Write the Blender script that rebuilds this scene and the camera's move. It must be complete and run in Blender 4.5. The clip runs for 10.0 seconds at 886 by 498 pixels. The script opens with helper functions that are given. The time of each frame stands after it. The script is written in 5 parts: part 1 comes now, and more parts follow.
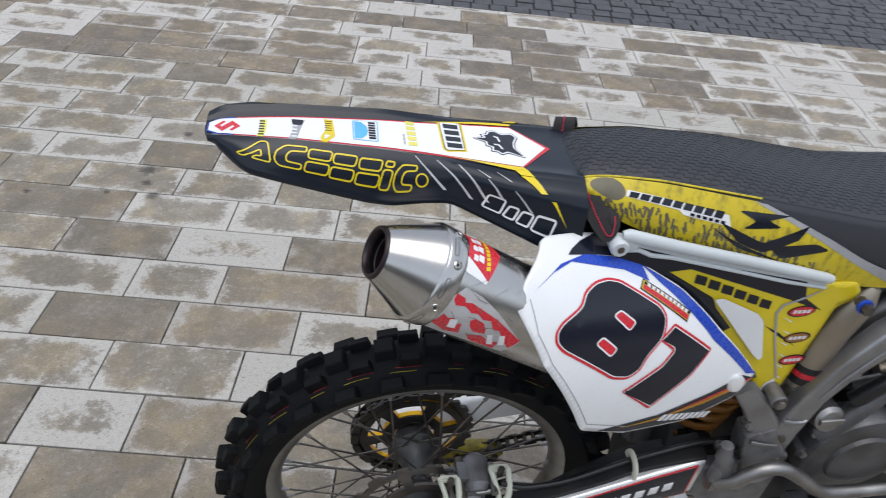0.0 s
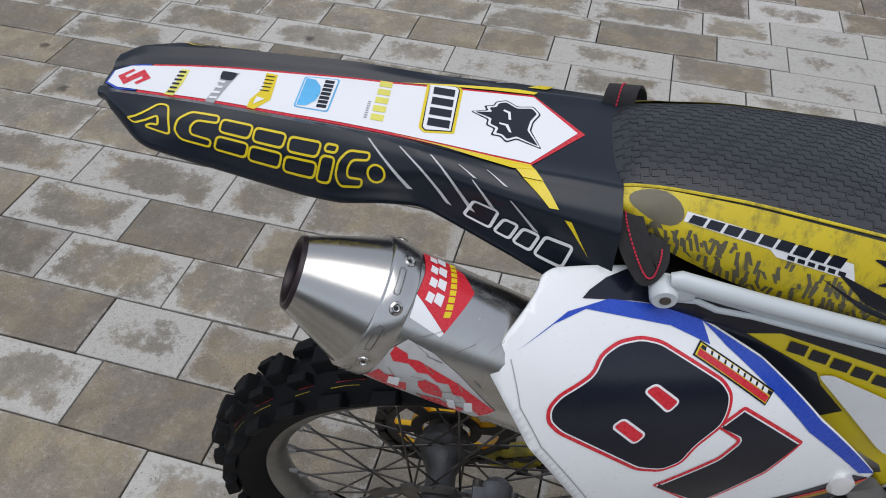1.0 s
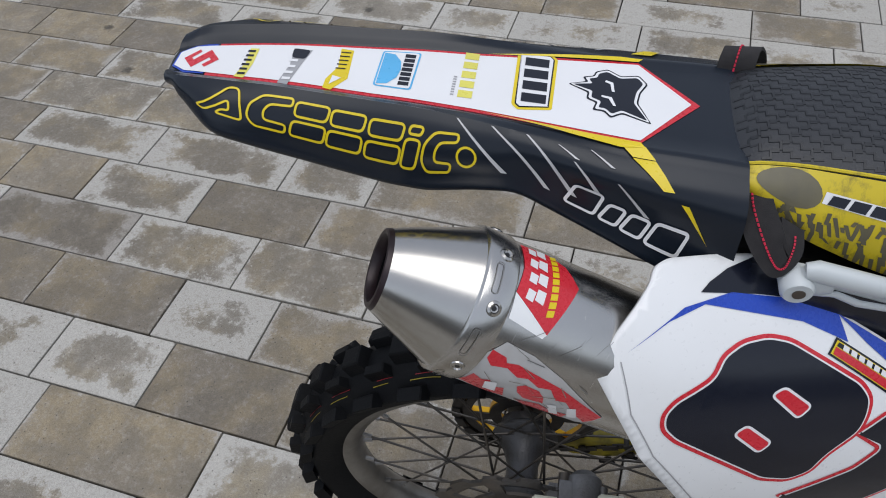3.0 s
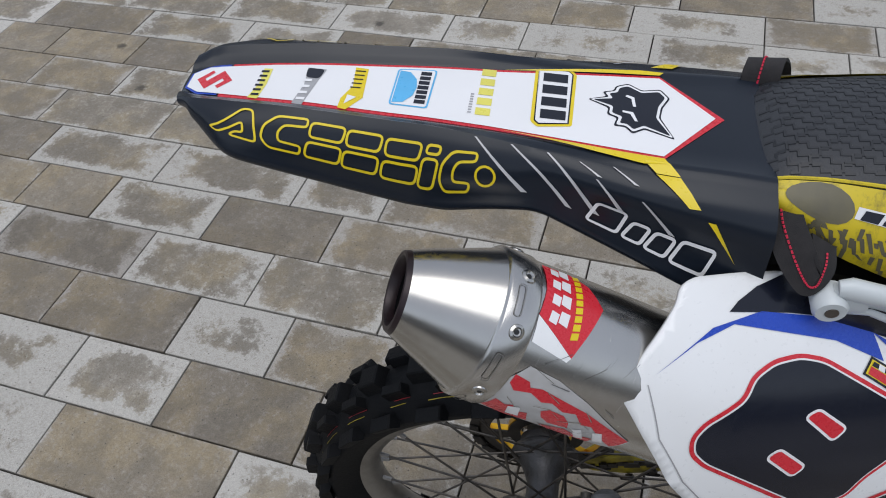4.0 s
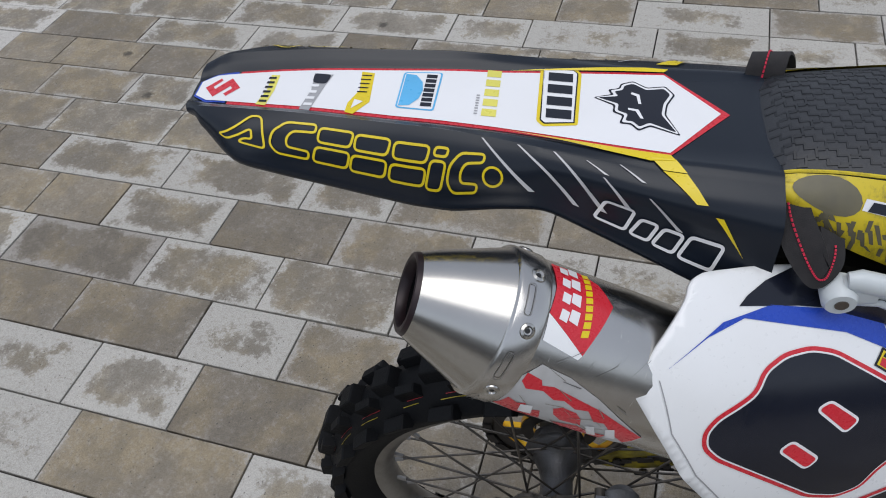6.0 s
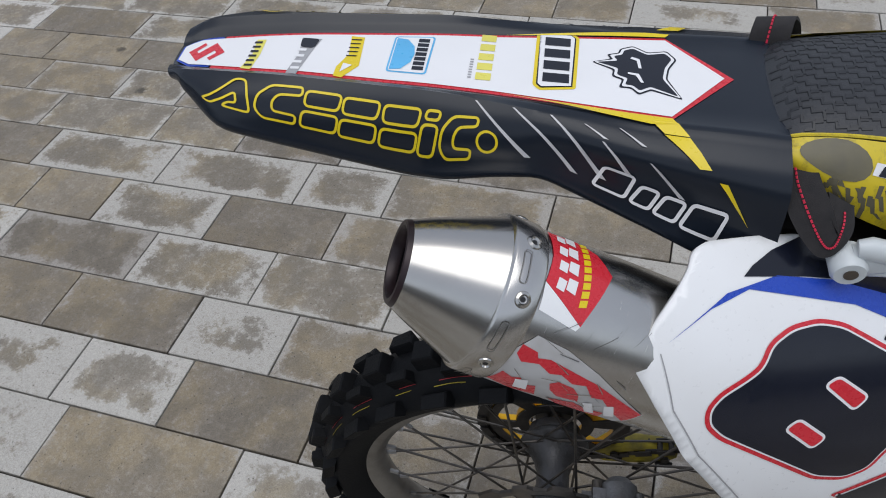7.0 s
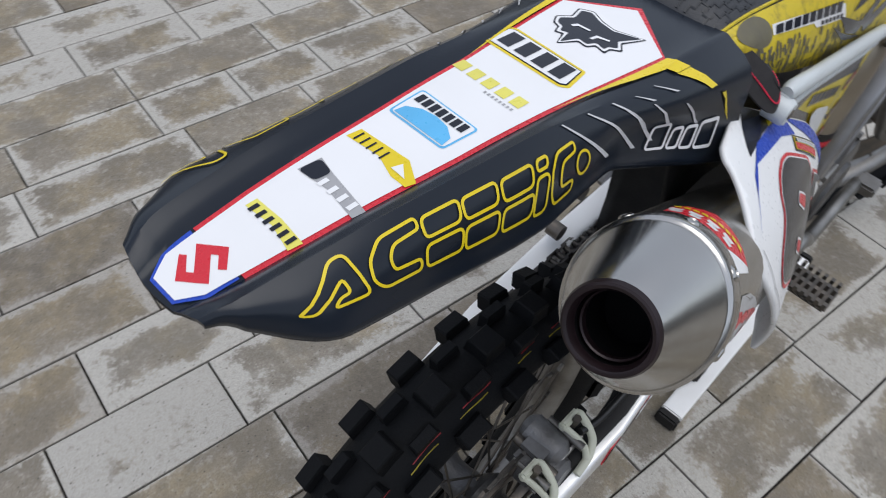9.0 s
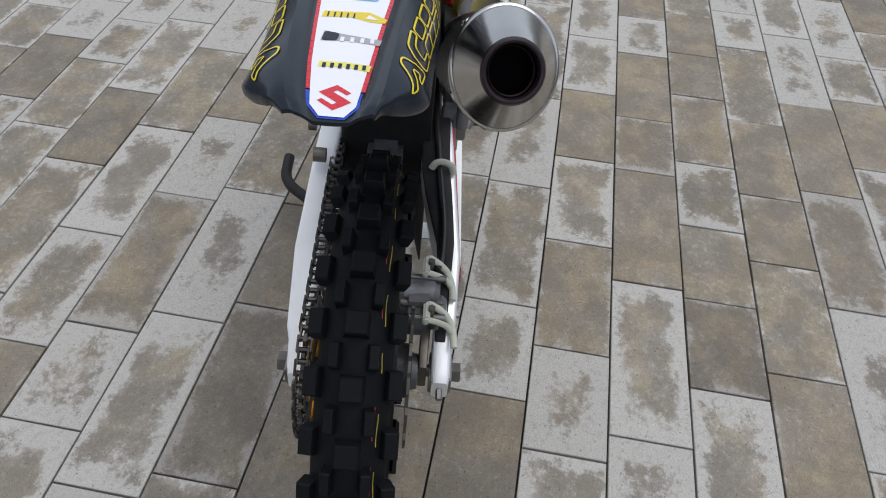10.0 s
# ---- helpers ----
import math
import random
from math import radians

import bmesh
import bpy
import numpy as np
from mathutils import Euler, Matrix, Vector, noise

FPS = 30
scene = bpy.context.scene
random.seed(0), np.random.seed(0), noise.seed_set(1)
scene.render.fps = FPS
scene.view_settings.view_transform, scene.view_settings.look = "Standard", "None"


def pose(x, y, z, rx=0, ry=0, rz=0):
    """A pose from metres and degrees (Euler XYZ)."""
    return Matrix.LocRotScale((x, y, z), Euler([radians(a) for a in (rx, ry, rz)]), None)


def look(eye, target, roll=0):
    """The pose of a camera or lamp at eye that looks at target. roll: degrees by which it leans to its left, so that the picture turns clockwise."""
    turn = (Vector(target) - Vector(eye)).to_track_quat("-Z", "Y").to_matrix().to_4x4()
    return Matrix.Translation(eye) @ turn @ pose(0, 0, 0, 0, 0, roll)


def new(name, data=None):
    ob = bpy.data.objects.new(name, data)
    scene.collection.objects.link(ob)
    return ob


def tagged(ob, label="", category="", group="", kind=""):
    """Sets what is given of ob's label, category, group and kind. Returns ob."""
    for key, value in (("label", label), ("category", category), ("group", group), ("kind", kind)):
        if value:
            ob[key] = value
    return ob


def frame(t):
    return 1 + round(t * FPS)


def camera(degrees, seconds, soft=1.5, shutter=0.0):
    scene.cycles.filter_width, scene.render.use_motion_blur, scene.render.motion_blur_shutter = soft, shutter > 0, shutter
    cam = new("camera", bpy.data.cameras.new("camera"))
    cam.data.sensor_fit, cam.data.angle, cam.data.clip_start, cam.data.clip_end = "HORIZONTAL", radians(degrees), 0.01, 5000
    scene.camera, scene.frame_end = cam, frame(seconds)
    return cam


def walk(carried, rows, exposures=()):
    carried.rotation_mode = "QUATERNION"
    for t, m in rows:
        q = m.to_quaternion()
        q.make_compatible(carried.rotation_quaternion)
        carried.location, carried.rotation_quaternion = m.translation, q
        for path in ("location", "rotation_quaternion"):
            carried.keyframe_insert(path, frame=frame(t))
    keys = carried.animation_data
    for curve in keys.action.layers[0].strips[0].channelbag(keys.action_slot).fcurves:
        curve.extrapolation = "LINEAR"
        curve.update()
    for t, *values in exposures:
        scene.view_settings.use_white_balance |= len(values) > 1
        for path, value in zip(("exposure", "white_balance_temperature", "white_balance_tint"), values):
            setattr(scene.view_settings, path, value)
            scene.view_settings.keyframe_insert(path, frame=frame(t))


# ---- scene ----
cam = camera(62.3, 10.0, soft=1.0, shutter=0.12)
PATH = [
    (0, (0.165, -0.797, 1.353), (0.243, 0.788, 0.136), 6.8),
    (0.5, (0.21, -0.641, 1.324), (-0.09, 0.804, -0.027), -0.2),
    (1, (0.315, -0.537, 1.292), (-0.019, 0.812, -0.146), 1.6),
    (1.5, (0.32, -0.484, 1.279), (-0.045, 0.797, -0.212), -0.6),
    (2, (0.306, -0.493, 1.284), (-0.127, 0.768, -0.206), -4.0),
    (2.5, (0.289, -0.5, 1.273), (-0.177, 0.741, -0.225), -4.3),
    (4, (0.269, -0.488, 1.261), (-0.238, 0.77, -0.21), -6.1),
    (4.5, (0.274, -0.481, 1.275), (-0.271, 0.741, -0.211), -8.8),
    (5, (0.264, -0.484, 1.271), (-0.257, 0.766, -0.201), -6.9),
    (5.5, (0.267, -0.487, 1.276), (-0.261, 0.757, -0.198), -8.2),
    (7, (0.27, -0.493, 1.234), (-0.251, 0.769, -0.228), -7.6),
    (7.5, (0.262, -0.484, 1.234), (-0.239, 0.715, -0.286), -6.7),
    (8, (0.149, -0.467, 1.217), (-0.236, 0.744, -0.328), -1.5),
    (8.2, (0.058, -0.468, 1.217), (-0.125, 0.824, -0.299), 0.7),
    (8.5, (-0.043, -0.454, 1.222), (0.119, 0.816, -0.314), 0.3),
    (8.8, (-0.073, -0.373, 1.213), (0.609, 0.757, -0.29), 6.8),
    (9, (-0.091, -0.327, 1.212), (0.782, 0.642, -0.304), 5.7),
    (9.3, (-0.162, -0.304, 1.232), (1.05, 0.351, -0.217), 7.1),
    (9.5, (-0.249, -0.29, 1.234), (1.029, 0.156, -0.239), 4.9),
    (9.7, (-0.318, -0.265, 1.224), (1.003, 0.017, -0.251), 5.6),
    (10, (-0.4, -0.241, 1.232), (0.972, -0.062, -0.213), 3.7),
]
walk(cam, [(t, look(eye, target, roll)) for t, eye, target, roll in PATH], [(0, .74), (.5, .58), (1.5, .39), (8.0, .37), (8.5, .50), (9, .50), (9.5, .54), (10, .54)])

# ---- light: an overcast sky with a soft, wide sun ----
world = bpy.data.worlds.new("sky")
scene.world = world
world.use_nodes = True
wn = world.node_tree
sky = wn.nodes.new("ShaderNodeTexSky")
sky.sky_type, sky.sun_disc = "NISHITA", False
sky.sun_elevation, sky.sun_rotation = radians(84), radians(200)
grey = wn.nodes.new("ShaderNodeHueSaturation")
grey.inputs["Saturation"].default_value = 0.42
wn.links.new(sky.outputs[0], grey.inputs["Color"])
wn.links.new(grey.outputs[0], wn.nodes["Background"].inputs[0])
wn.nodes["Background"].inputs[1].default_value = 0.15
sun = new("sun", bpy.data.lights.new("sun", "SUN"))
sun.data.energy, sun.data.angle, sun.data.color = 0.9, radians(50), (1.0, 0.99, 0.975)
sun.matrix_world = pose(0, 0, 5, 13, 0, 20)
scene.view_settings.exposure = 0.35


# ---- materials ----
def mat(name, colour, rough=0.5, metal=0.0, other=None, scale=30.0, amount=0.5, bump=0.0, bump_scale=300.0, rough_var=0.1, coat=0.0, spec=0.5):
    """A surface with two scales of variation: patches towards a second colour, and a fine grain."""
    m = bpy.data.materials.new(name)
    m.use_nodes = True
    nt = m.node_tree
    b = nt.nodes["Principled BSDF"]
    b.inputs["Metallic"].default_value = metal
    b.inputs["Coat Weight"].default_value = coat
    b.inputs["Specular IOR Level"].default_value = spec
    co = nt.nodes.new("ShaderNodeTexCoord")
    n1 = nt.nodes.new("ShaderNodeTexNoise")
    n1.inputs["Scale"].default_value, n1.inputs["Detail"].default_value = scale, 6
    n2 = nt.nodes.new("ShaderNodeTexNoise")
    n2.inputs["Scale"].default_value, n2.inputs["Detail"].default_value = bump_scale, 3
    nt.links.new(co.outputs["Object"], n1.inputs["Vector"])
    nt.links.new(co.outputs["Object"], n2.inputs["Vector"])
    ramp = nt.nodes.new("ShaderNodeMapRange")
    ramp.inputs["From Min"].default_value, ramp.inputs["From Max"].default_value = 0.35, 0.7
    ramp.inputs["To Max"].default_value = amount
    nt.links.new(n1.outputs["Fac"], ramp.inputs["Value"])
    mix = nt.nodes.new("ShaderNodeMix")
    mix.data_type = "RGBA"
    o = other or tuple(c * 0.7 for c in colour)
    mix.inputs["A"].default_value, mix.inputs["B"].default_value = (*colour, 1), (*o, 1)
    nt.links.new(ramp.outputs[0], mix.inputs["Factor"])
    nt.links.new(mix.outputs["Result"], b.inputs["Base Color"])
    rr = nt.nodes.new("ShaderNodeMapRange")
    rr.inputs["To Min"].default_value, rr.inputs["To Max"].default_value = max(0.02, rough - rough_var), min(1, rough + rough_var)
    nt.links.new(n2.outputs["Fac"], rr.inputs["Value"])
    nt.links.new(rr.outputs[0], b.inputs["Roughness"])
    if bump:
        bp = nt.nodes.new("ShaderNodeBump")
        bp.inputs["Strength"].default_value, bp.inputs["Distance"].default_value = bump, 0.002
        nt.links.new(n2.outputs["Fac"], bp.inputs["Height"])
        nt.links.new(bp.outputs[0], b.inputs["Normal"])
    return m


# oily drops on the paving: place and size
OIL = [(-.672, 1.500, .022), (-.730, 1.250, .040), (-.668, 1.110, .030), (-.708, 1.174, .024), (-.809, 1.106, .016), (-1.484, 1.211, .024), (-1.277, 1.011, .024), (-1.039, 1.071, .016)]


def paver_mat(name, edge, core, spread, islands=False):
    """Concrete paver: a pale face with a blotched, damp stain in its middle."""
    m = bpy.data.materials.new(name)
    m.use_nodes = True
    nt = m.node_tree
    b = nt.nodes["Principled BSDF"]
    co = nt.nodes.new("ShaderNodeTexCoord")
    geo = nt.nodes.new("ShaderNodeNewGeometry")
    info = nt.nodes.new("ShaderNodeObjectInfo")
    rnd = geo.outputs["Random Per Island"] if islands else info.outputs["Random"]

    def math_node(op, a, c):
        q = nt.nodes.new("ShaderNodeMath")
        q.operation = op
        for k, v in ((0, a), (1, c)):
            if hasattr(v, "is_linked"):
                nt.links.new(v, q.inputs[k])
            else:
                q.inputs[k].default_value = v
        return q.outputs[0]

    shift = nt.nodes.new("ShaderNodeVectorMath")
    shift.operation = "ADD"
    nt.links.new(geo.outputs["Position"], shift.inputs[0])
    far = nt.nodes.new("ShaderNodeCombineXYZ")
    nt.links.new(math_node("MULTIPLY", rnd, 37.0), far.inputs[2])
    nt.links.new(far.outputs[0], shift.inputs[1])

    def cloud(scale, detail, rough=0.6):
        q = nt.nodes.new("ShaderNodeTexNoise")
        q.inputs["Scale"].default_value, q.inputs["Detail"].default_value, q.inputs["Roughness"].default_value = scale, detail, rough
        nt.links.new(shift.outputs[0], q.inputs["Vector"])
        return q.outputs["Fac"]

    blot, patch, fine, speck, grain = cloud(11, 4, 0.65), cloud(7, 2), cloud(75, 6, 0.75), cloud(240, 4, 0.75), cloud(620, 3, 0.75)

    def band(v, lo, hi, top=1.0):
        q = nt.nodes.new("ShaderNodeMapRange")
        q.interpolation_type = "SMOOTHSTEP"
        q.inputs["From Min"].default_value, q.inputs["From Max"].default_value, q.inputs["To Max"].default_value = lo, hi, top
        nt.links.new(v, q.inputs["Value"])
        return q.outputs[0]

    def blend(fac, one, two, way="MIX"):
        q = nt.nodes.new("ShaderNodeMix")
        q.data_type, q.blend_type = "RGBA", way
        for k, v in (("Factor", fac), ("A", one), ("B", two)):
            if hasattr(v, "is_linked"):
                nt.links.new(v, q.inputs[k])
            else:
                q.inputs[k].default_value = v if k == "Factor" else (*v, 1)
        return q.outputs["Result"]

    sep = nt.nodes.new("ShaderNodeSeparateXYZ")
    nt.links.new(co.outputs["UV" if islands else "Generated"], sep.inputs[0])
    dx = math_node("MULTIPLY", math_node("ABSOLUTE", math_node("SUBTRACT", sep.outputs[0], 0.5), 0.0), 2.0)
    dy = math_node("MULTIPLY", math_node("ABSOLUTE", math_node("SUBTRACT", sep.outputs[1], 0.5), 0.0), 2.0)
    edge_d = math_node("MAXIMUM", math_node("POWER", dx, 2.6), math_node("POWER", dy, 2.1))
    inside = math_node("SUBTRACT", 1.0, edge_d)
    f = math_node("ADD", math_node("MULTIPLY", inside, 0.50), math_node("MULTIPLY", blot, 1.0))
    f = math_node("ADD", f, math_node("MULTIPLY", fine, 0.75))
    f = math_node("ADD", f, math_node("MULTIPLY", speck, 0.30))
    f = math_node("ADD", f, math_node("MULTIPLY", rnd, 0.34))
    stain = band(f, spread + 0.05, spread + 0.23)
    warm = tuple(c * k for c, k in zip(core, (1.22, 1.16, 1.00)))
    inner = blend(band(patch, 0.42, 0.62), core, warm)
    inner = blend(band(fine, 0.47, 0.70, 0.55), inner, edge)
    inner = blend(band(blot, 0.42, 0.60, 0.50), inner, tuple(c * 0.66 for c in core))
    outer = blend(band(fine, 0.50, 0.72, 0.55), edge, core)
    col = blend(stain, outer, inner)
    col = blend(band(speck, 0.60, 0.74, 0.45), col, (0.06, 0.052, 0.045))
    pit = nt.nodes.new("ShaderNodeTexVoronoi")
    pit.inputs["Scale"].default_value = 130
    nt.links.new(shift.outputs[0], pit.inputs["Vector"])
    tint = nt.nodes.new("ShaderNodeSeparateXYZ")
    nt.links.new(pit.outputs["Color"], tint.inputs[0])
    rare = band(tint.outputs[0], 0.80, 0.90)
    hole = math_node("MULTIPLY", rare, math_node("SUBTRACT", 1.0, band(pit.outputs["Distance"], 0.10, 0.26)))
    col = blend(math_node("MULTIPLY", hole, 0.75), col, (0.035, 0.030, 0.026))
    for px, py, size in OIL:
        off = nt.nodes.new("ShaderNodeVectorMath")
        off.operation = "DISTANCE"
        off.inputs[1].default_value = (px, py, 0)
        nt.links.new(geo.outputs["Position"], off.inputs[0])
        near = math_node("ADD", off.outputs["Value"], math_node("MULTIPLY", math_node("SUBTRACT", fine, 0.5), size * 1.6))
        drop = math_node("SUBTRACT", 1.0, band(near, size * 0.25, size))
        col = blend(math_node("MULTIPLY", drop, 0.8), col, (0.035, 0.031, 0.026))
    tone = nt.nodes.new("ShaderNodeHueSaturation")
    v = math_node("ADD", math_node("MULTIPLY", rnd, 0.14), math_node("ADD", math_node("MULTIPLY", grain, 1.5), 0.21))
    v = math_node("ADD", v, math_node("MULTIPLY", math_node("SUBTRACT", speck, 0.5), 0.9))
    nt.links.new(v, tone.inputs["Value"])
    nt.links.new(col, tone.inputs["Color"])
    nt.links.new(tone.outputs[0], b.inputs["Base Color"])
    b.inputs["Roughness"].default_value = 0.78
    bp = nt.nodes.new("ShaderNodeBump")
    bp.inputs["Strength"].default_value, bp.inputs["Distance"].default_value = 0.5, 0.002
    nt.links.new(math_node("ADD", math_node("ADD", grain, fine), speck), bp.inputs["Height"])
    nt.links.new(bp.outputs[0], b.inputs["Normal"])
    return m


PAVE_PALE = paver_mat("paver_pale", (0.402, 0.384, 0.349), (0.200, 0.175, 0.139), 1.17)
PAVE_CLEAN = paver_mat("paver_clean", (0.400, 0.383, 0.349), (0.220, 0.196, 0.160), 1.42)
PAVE_TAN = paver_mat("paver_tan", (0.340, 0.318, 0.284), (0.208, 0.178, 0.136), 1.05)
PAVE_DARK = paver_mat("paver_dark", (0.290, 0.268, 0.240), (0.168, 0.145, 0.114), 1.03)
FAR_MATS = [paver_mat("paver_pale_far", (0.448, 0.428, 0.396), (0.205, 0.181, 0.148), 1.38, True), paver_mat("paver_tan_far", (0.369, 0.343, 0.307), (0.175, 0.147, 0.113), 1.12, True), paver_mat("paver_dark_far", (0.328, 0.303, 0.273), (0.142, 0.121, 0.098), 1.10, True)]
JOINT = mat("joint_grit", (0.018, 0.016, 0.014), 0.95, other=(0.035, 0.03, 0.026), scale=60, bump=0.5)
SETT = mat("sett_stone", (0.045, 0.047, 0.052), 0.7, other=(0.085, 0.085, 0.09), scale=14, amount=0.8, bump=0.6, bump_scale=120)
BLACK = mat("black_plastic", (0.008, 0.0120, 0.0195), 0.25, other=(0.012, 0.0160, 0.0235), scale=12, rough_var=0.03, spec=0.31)
BLACK_MATT = mat("black_matt_plastic", (0.009, 0.009, 0.010), 0.55, spec=0.3, other=(0.03, 0.028, 0.026), scale=25, bump=0.1)
WHITE = mat("white_plastic", (0.78, 0.79, 0.80), 0.3, other=(0.68, 0.68, 0.67), scale=9, amount=0.5, rough_var=0.08)
WHITE_INK = mat("white_graphic", (0.75, 0.75, 0.76), 0.25, other=(0.69, 0.69, 0.69), scale=14, amount=0.5, rough_var=0.03)
RED_INK = mat("red_graphic", (0.58, 0.02, 0.035), 0.28, other=(0.48, 0.02, 0.03), scale=20)
BLUE_INK = mat("blue_graphic", (0.012, 0.058, 0.43), 0.28, other=(0.010, 0.046, 0.36), scale=20)
YELLOW_INK = mat("yellow_graphic", (0.72, 0.55, 0.01), 0.3, other=(0.6, 0.45, 0.01), scale=20)
PALE_YELLOW = mat("pale_yellow_graphic", (0.72, 0.66, 0.12), 0.3)
NAVY_INK = mat("navy_graphic", (0.006, 0.008, 0.016), 0.2, other=(0.011, 0.013, 0.022), scale=15, spec=0.4)
GREY_INK = mat("grey_graphic", (0.34, 0.34, 0.35), 0.3, other=(0.25, 0.25, 0.26), scale=30)
PALE_INK = mat("pale_grey_graphic", (0.52, 0.52, 0.53), 0.3, other=(0.42, 0.42, 0.43), scale=30)
SKY_INK = mat("light_blue_graphic", (0.10, 0.42, 0.72), 0.3)
YELLOW = mat("yellow_plastic", (0.70, 0.55, 0.014), 0.36, other=(0.56, 0.43, 0.016), scale=16, amount=0.6)
SEAT_TOP = mat("seat_gripper_cover", (0.021, 0.023, 0.028), 0.50, spec=0.45, other=(0.027, 0.029, 0.034), scale=30, bump=0.2, bump_scale=700)
SEAT_RIB = mat("seat_grip_ribs", (0.017, 0.019, 0.023), 0.45, spec=0.4)
WEB = mat("black_webbing", (0.014, 0.013, 0.014), 0.85, other=(0.028, 0.025, 0.026), scale=150, bump=0.2, bump_scale=1500)
RUBBER = mat("tyre_rubber", (0.0038, 0.0043, 0.0054), 0.62, spec=0.13, other=(0.008, 0.0082, 0.0088), scale=18, amount=0.6, bump=0.25, bump_scale=400)
STEEL = mat("brushed_steel", (0.46, 0.45, 0.43), 0.22, 1.0, other=(0.39, 0.375, 0.35), scale=14, amount=0.5, bump_scale=200, rough_var=0.03)
BODY_STEEL = mat("scuffed_steel", (0.50, 0.49, 0.475), 0.24, 1.0, other=(0.41, 0.395, 0.37), scale=18, amount=0.6, bump_scale=180, rough_var=0.04)
ALLOY = mat("dull_alloy", (0.33, 0.325, 0.315), 0.45, 1.0, other=(0.17, 0.16, 0.15), scale=20, amount=0.9, bump=0.1)
CASES = mat("grimy_engine_cases", (0.115, 0.115, 0.12), 0.42, 0.6, other=(0.05, 0.047, 0.043), scale=22, amount=0.9, bump=0.35, bump_scale=350)
FRAME = mat("satin_frame_alloy", (0.30, 0.30, 0.31), 0.36, 0.75, other=(0.19, 0.185, 0.18), scale=26, amount=0.7, bump=0.1)
RAIL = mat("pale_painted_rail", (0.52, 0.555, 0.565), 0.38, other=(0.47, 0.50, 0.51), scale=12, amount=0.6)
TITAN = mat("heat_tinted_pipe", (0.36, 0.32, 0.26), 0.42, 0.8, other=(0.26, 0.22, 0.17), scale=14, amount=0.8)
PEEL = mat("peeled_sticker", (0.44, 0.44, 0.44), 0.5, other=(0.36, 0.35, 0.34), scale=60, amount=0.9)
THROAT = mat("black_soot", (0.004, 0.004, 0.005), 0.8, spec=0.1)
BRIGHT_ALLOY = mat("bright_alloy", (0.84, 0.84, 0.835), 0.32, 0.5, other=(0.68, 0.68, 0.67), scale=16, amount=0.6)
CAST = mat("cast_alloy", (0.21, 0.21, 0.215), 0.46, 0.6, other=(0.085, 0.082, 0.08), scale=30, amount=0.8, bump=0.35, bump_scale=350)
OILY = mat("oily_steel", (0.045, 0.042, 0.04), 0.4, 0.7, other=(0.10, 0.09, 0.08), scale=40, amount=0.7)
DARK_STEEL = mat("dark_steel", (0.10, 0.095, 0.09), 0.45, 0.9, other=(0.2, 0.17, 0.14), scale=40, amount=0.7)
GOLD = mat("gold_anodised", (0.75, 0.42, 0.03), 0.32, 0.9, other=(0.5, 0.27, 0.02), scale=30)
GUIDE = mat("grimy_yellow_nylon", (0.42, 0.33, 0.015), 0.5, other=(0.10, 0.085, 0.02), scale=45, amount=0.9)
ORANGE = mat("orange_spring", (0.27, 0.11, 0.02), 0.4, other=(0.3, 0.12, 0.02), scale=20)
SOOT = mat("sooty_outlet", (0.014, 0.008, 0.010), 0.40, 0.4, other=(0.034, 0.019, 0.023), scale=40)
# paint of the stand; on the left swingarm beam it stands for sky sheen
WHITE_PAINT_SHEEN = mat("white_coat_and_sky_sheen", (0.88, 0.88, 0.87), 0.35, other=(0.78, 0.77, 0.75), scale=15, amount=0.6)
CREAM = mat("cream_nylon", (0.55, 0.56, 0.46), 0.5, other=(0.42, 0.42, 0.34), scale=25)
HOSE = mat("black_hose", (0.010, 0.010, 0.011), 0.4)
SMOKE = mat("smoky_print", (0.10, 0.09, 0.06), 0.5, other=(0.16, 0.14, 0.07), scale=60)
UNSEEN_WALL = mat("unseen_wall_grey", (0.30, 0.285, 0.265), 0.8, other=(0.20, 0.195, 0.19), scale=0.8)
TREAD_RED = mat("faded_red_rubber", (0.30, 0.016, 0.024), 0.6, other=(0.16, 0.012, 0.016), scale=60, amount=0.9)
TREAD_YELLOW = mat("faded_yellow_rubber", (0.34, 0.27, 0.014), 0.6, other=(0.16, 0.13, 0.012), scale=60, amount=0.9)
RED_THREAD = mat("red_thread", (0.6, 0.02, 0.06), 0.7)


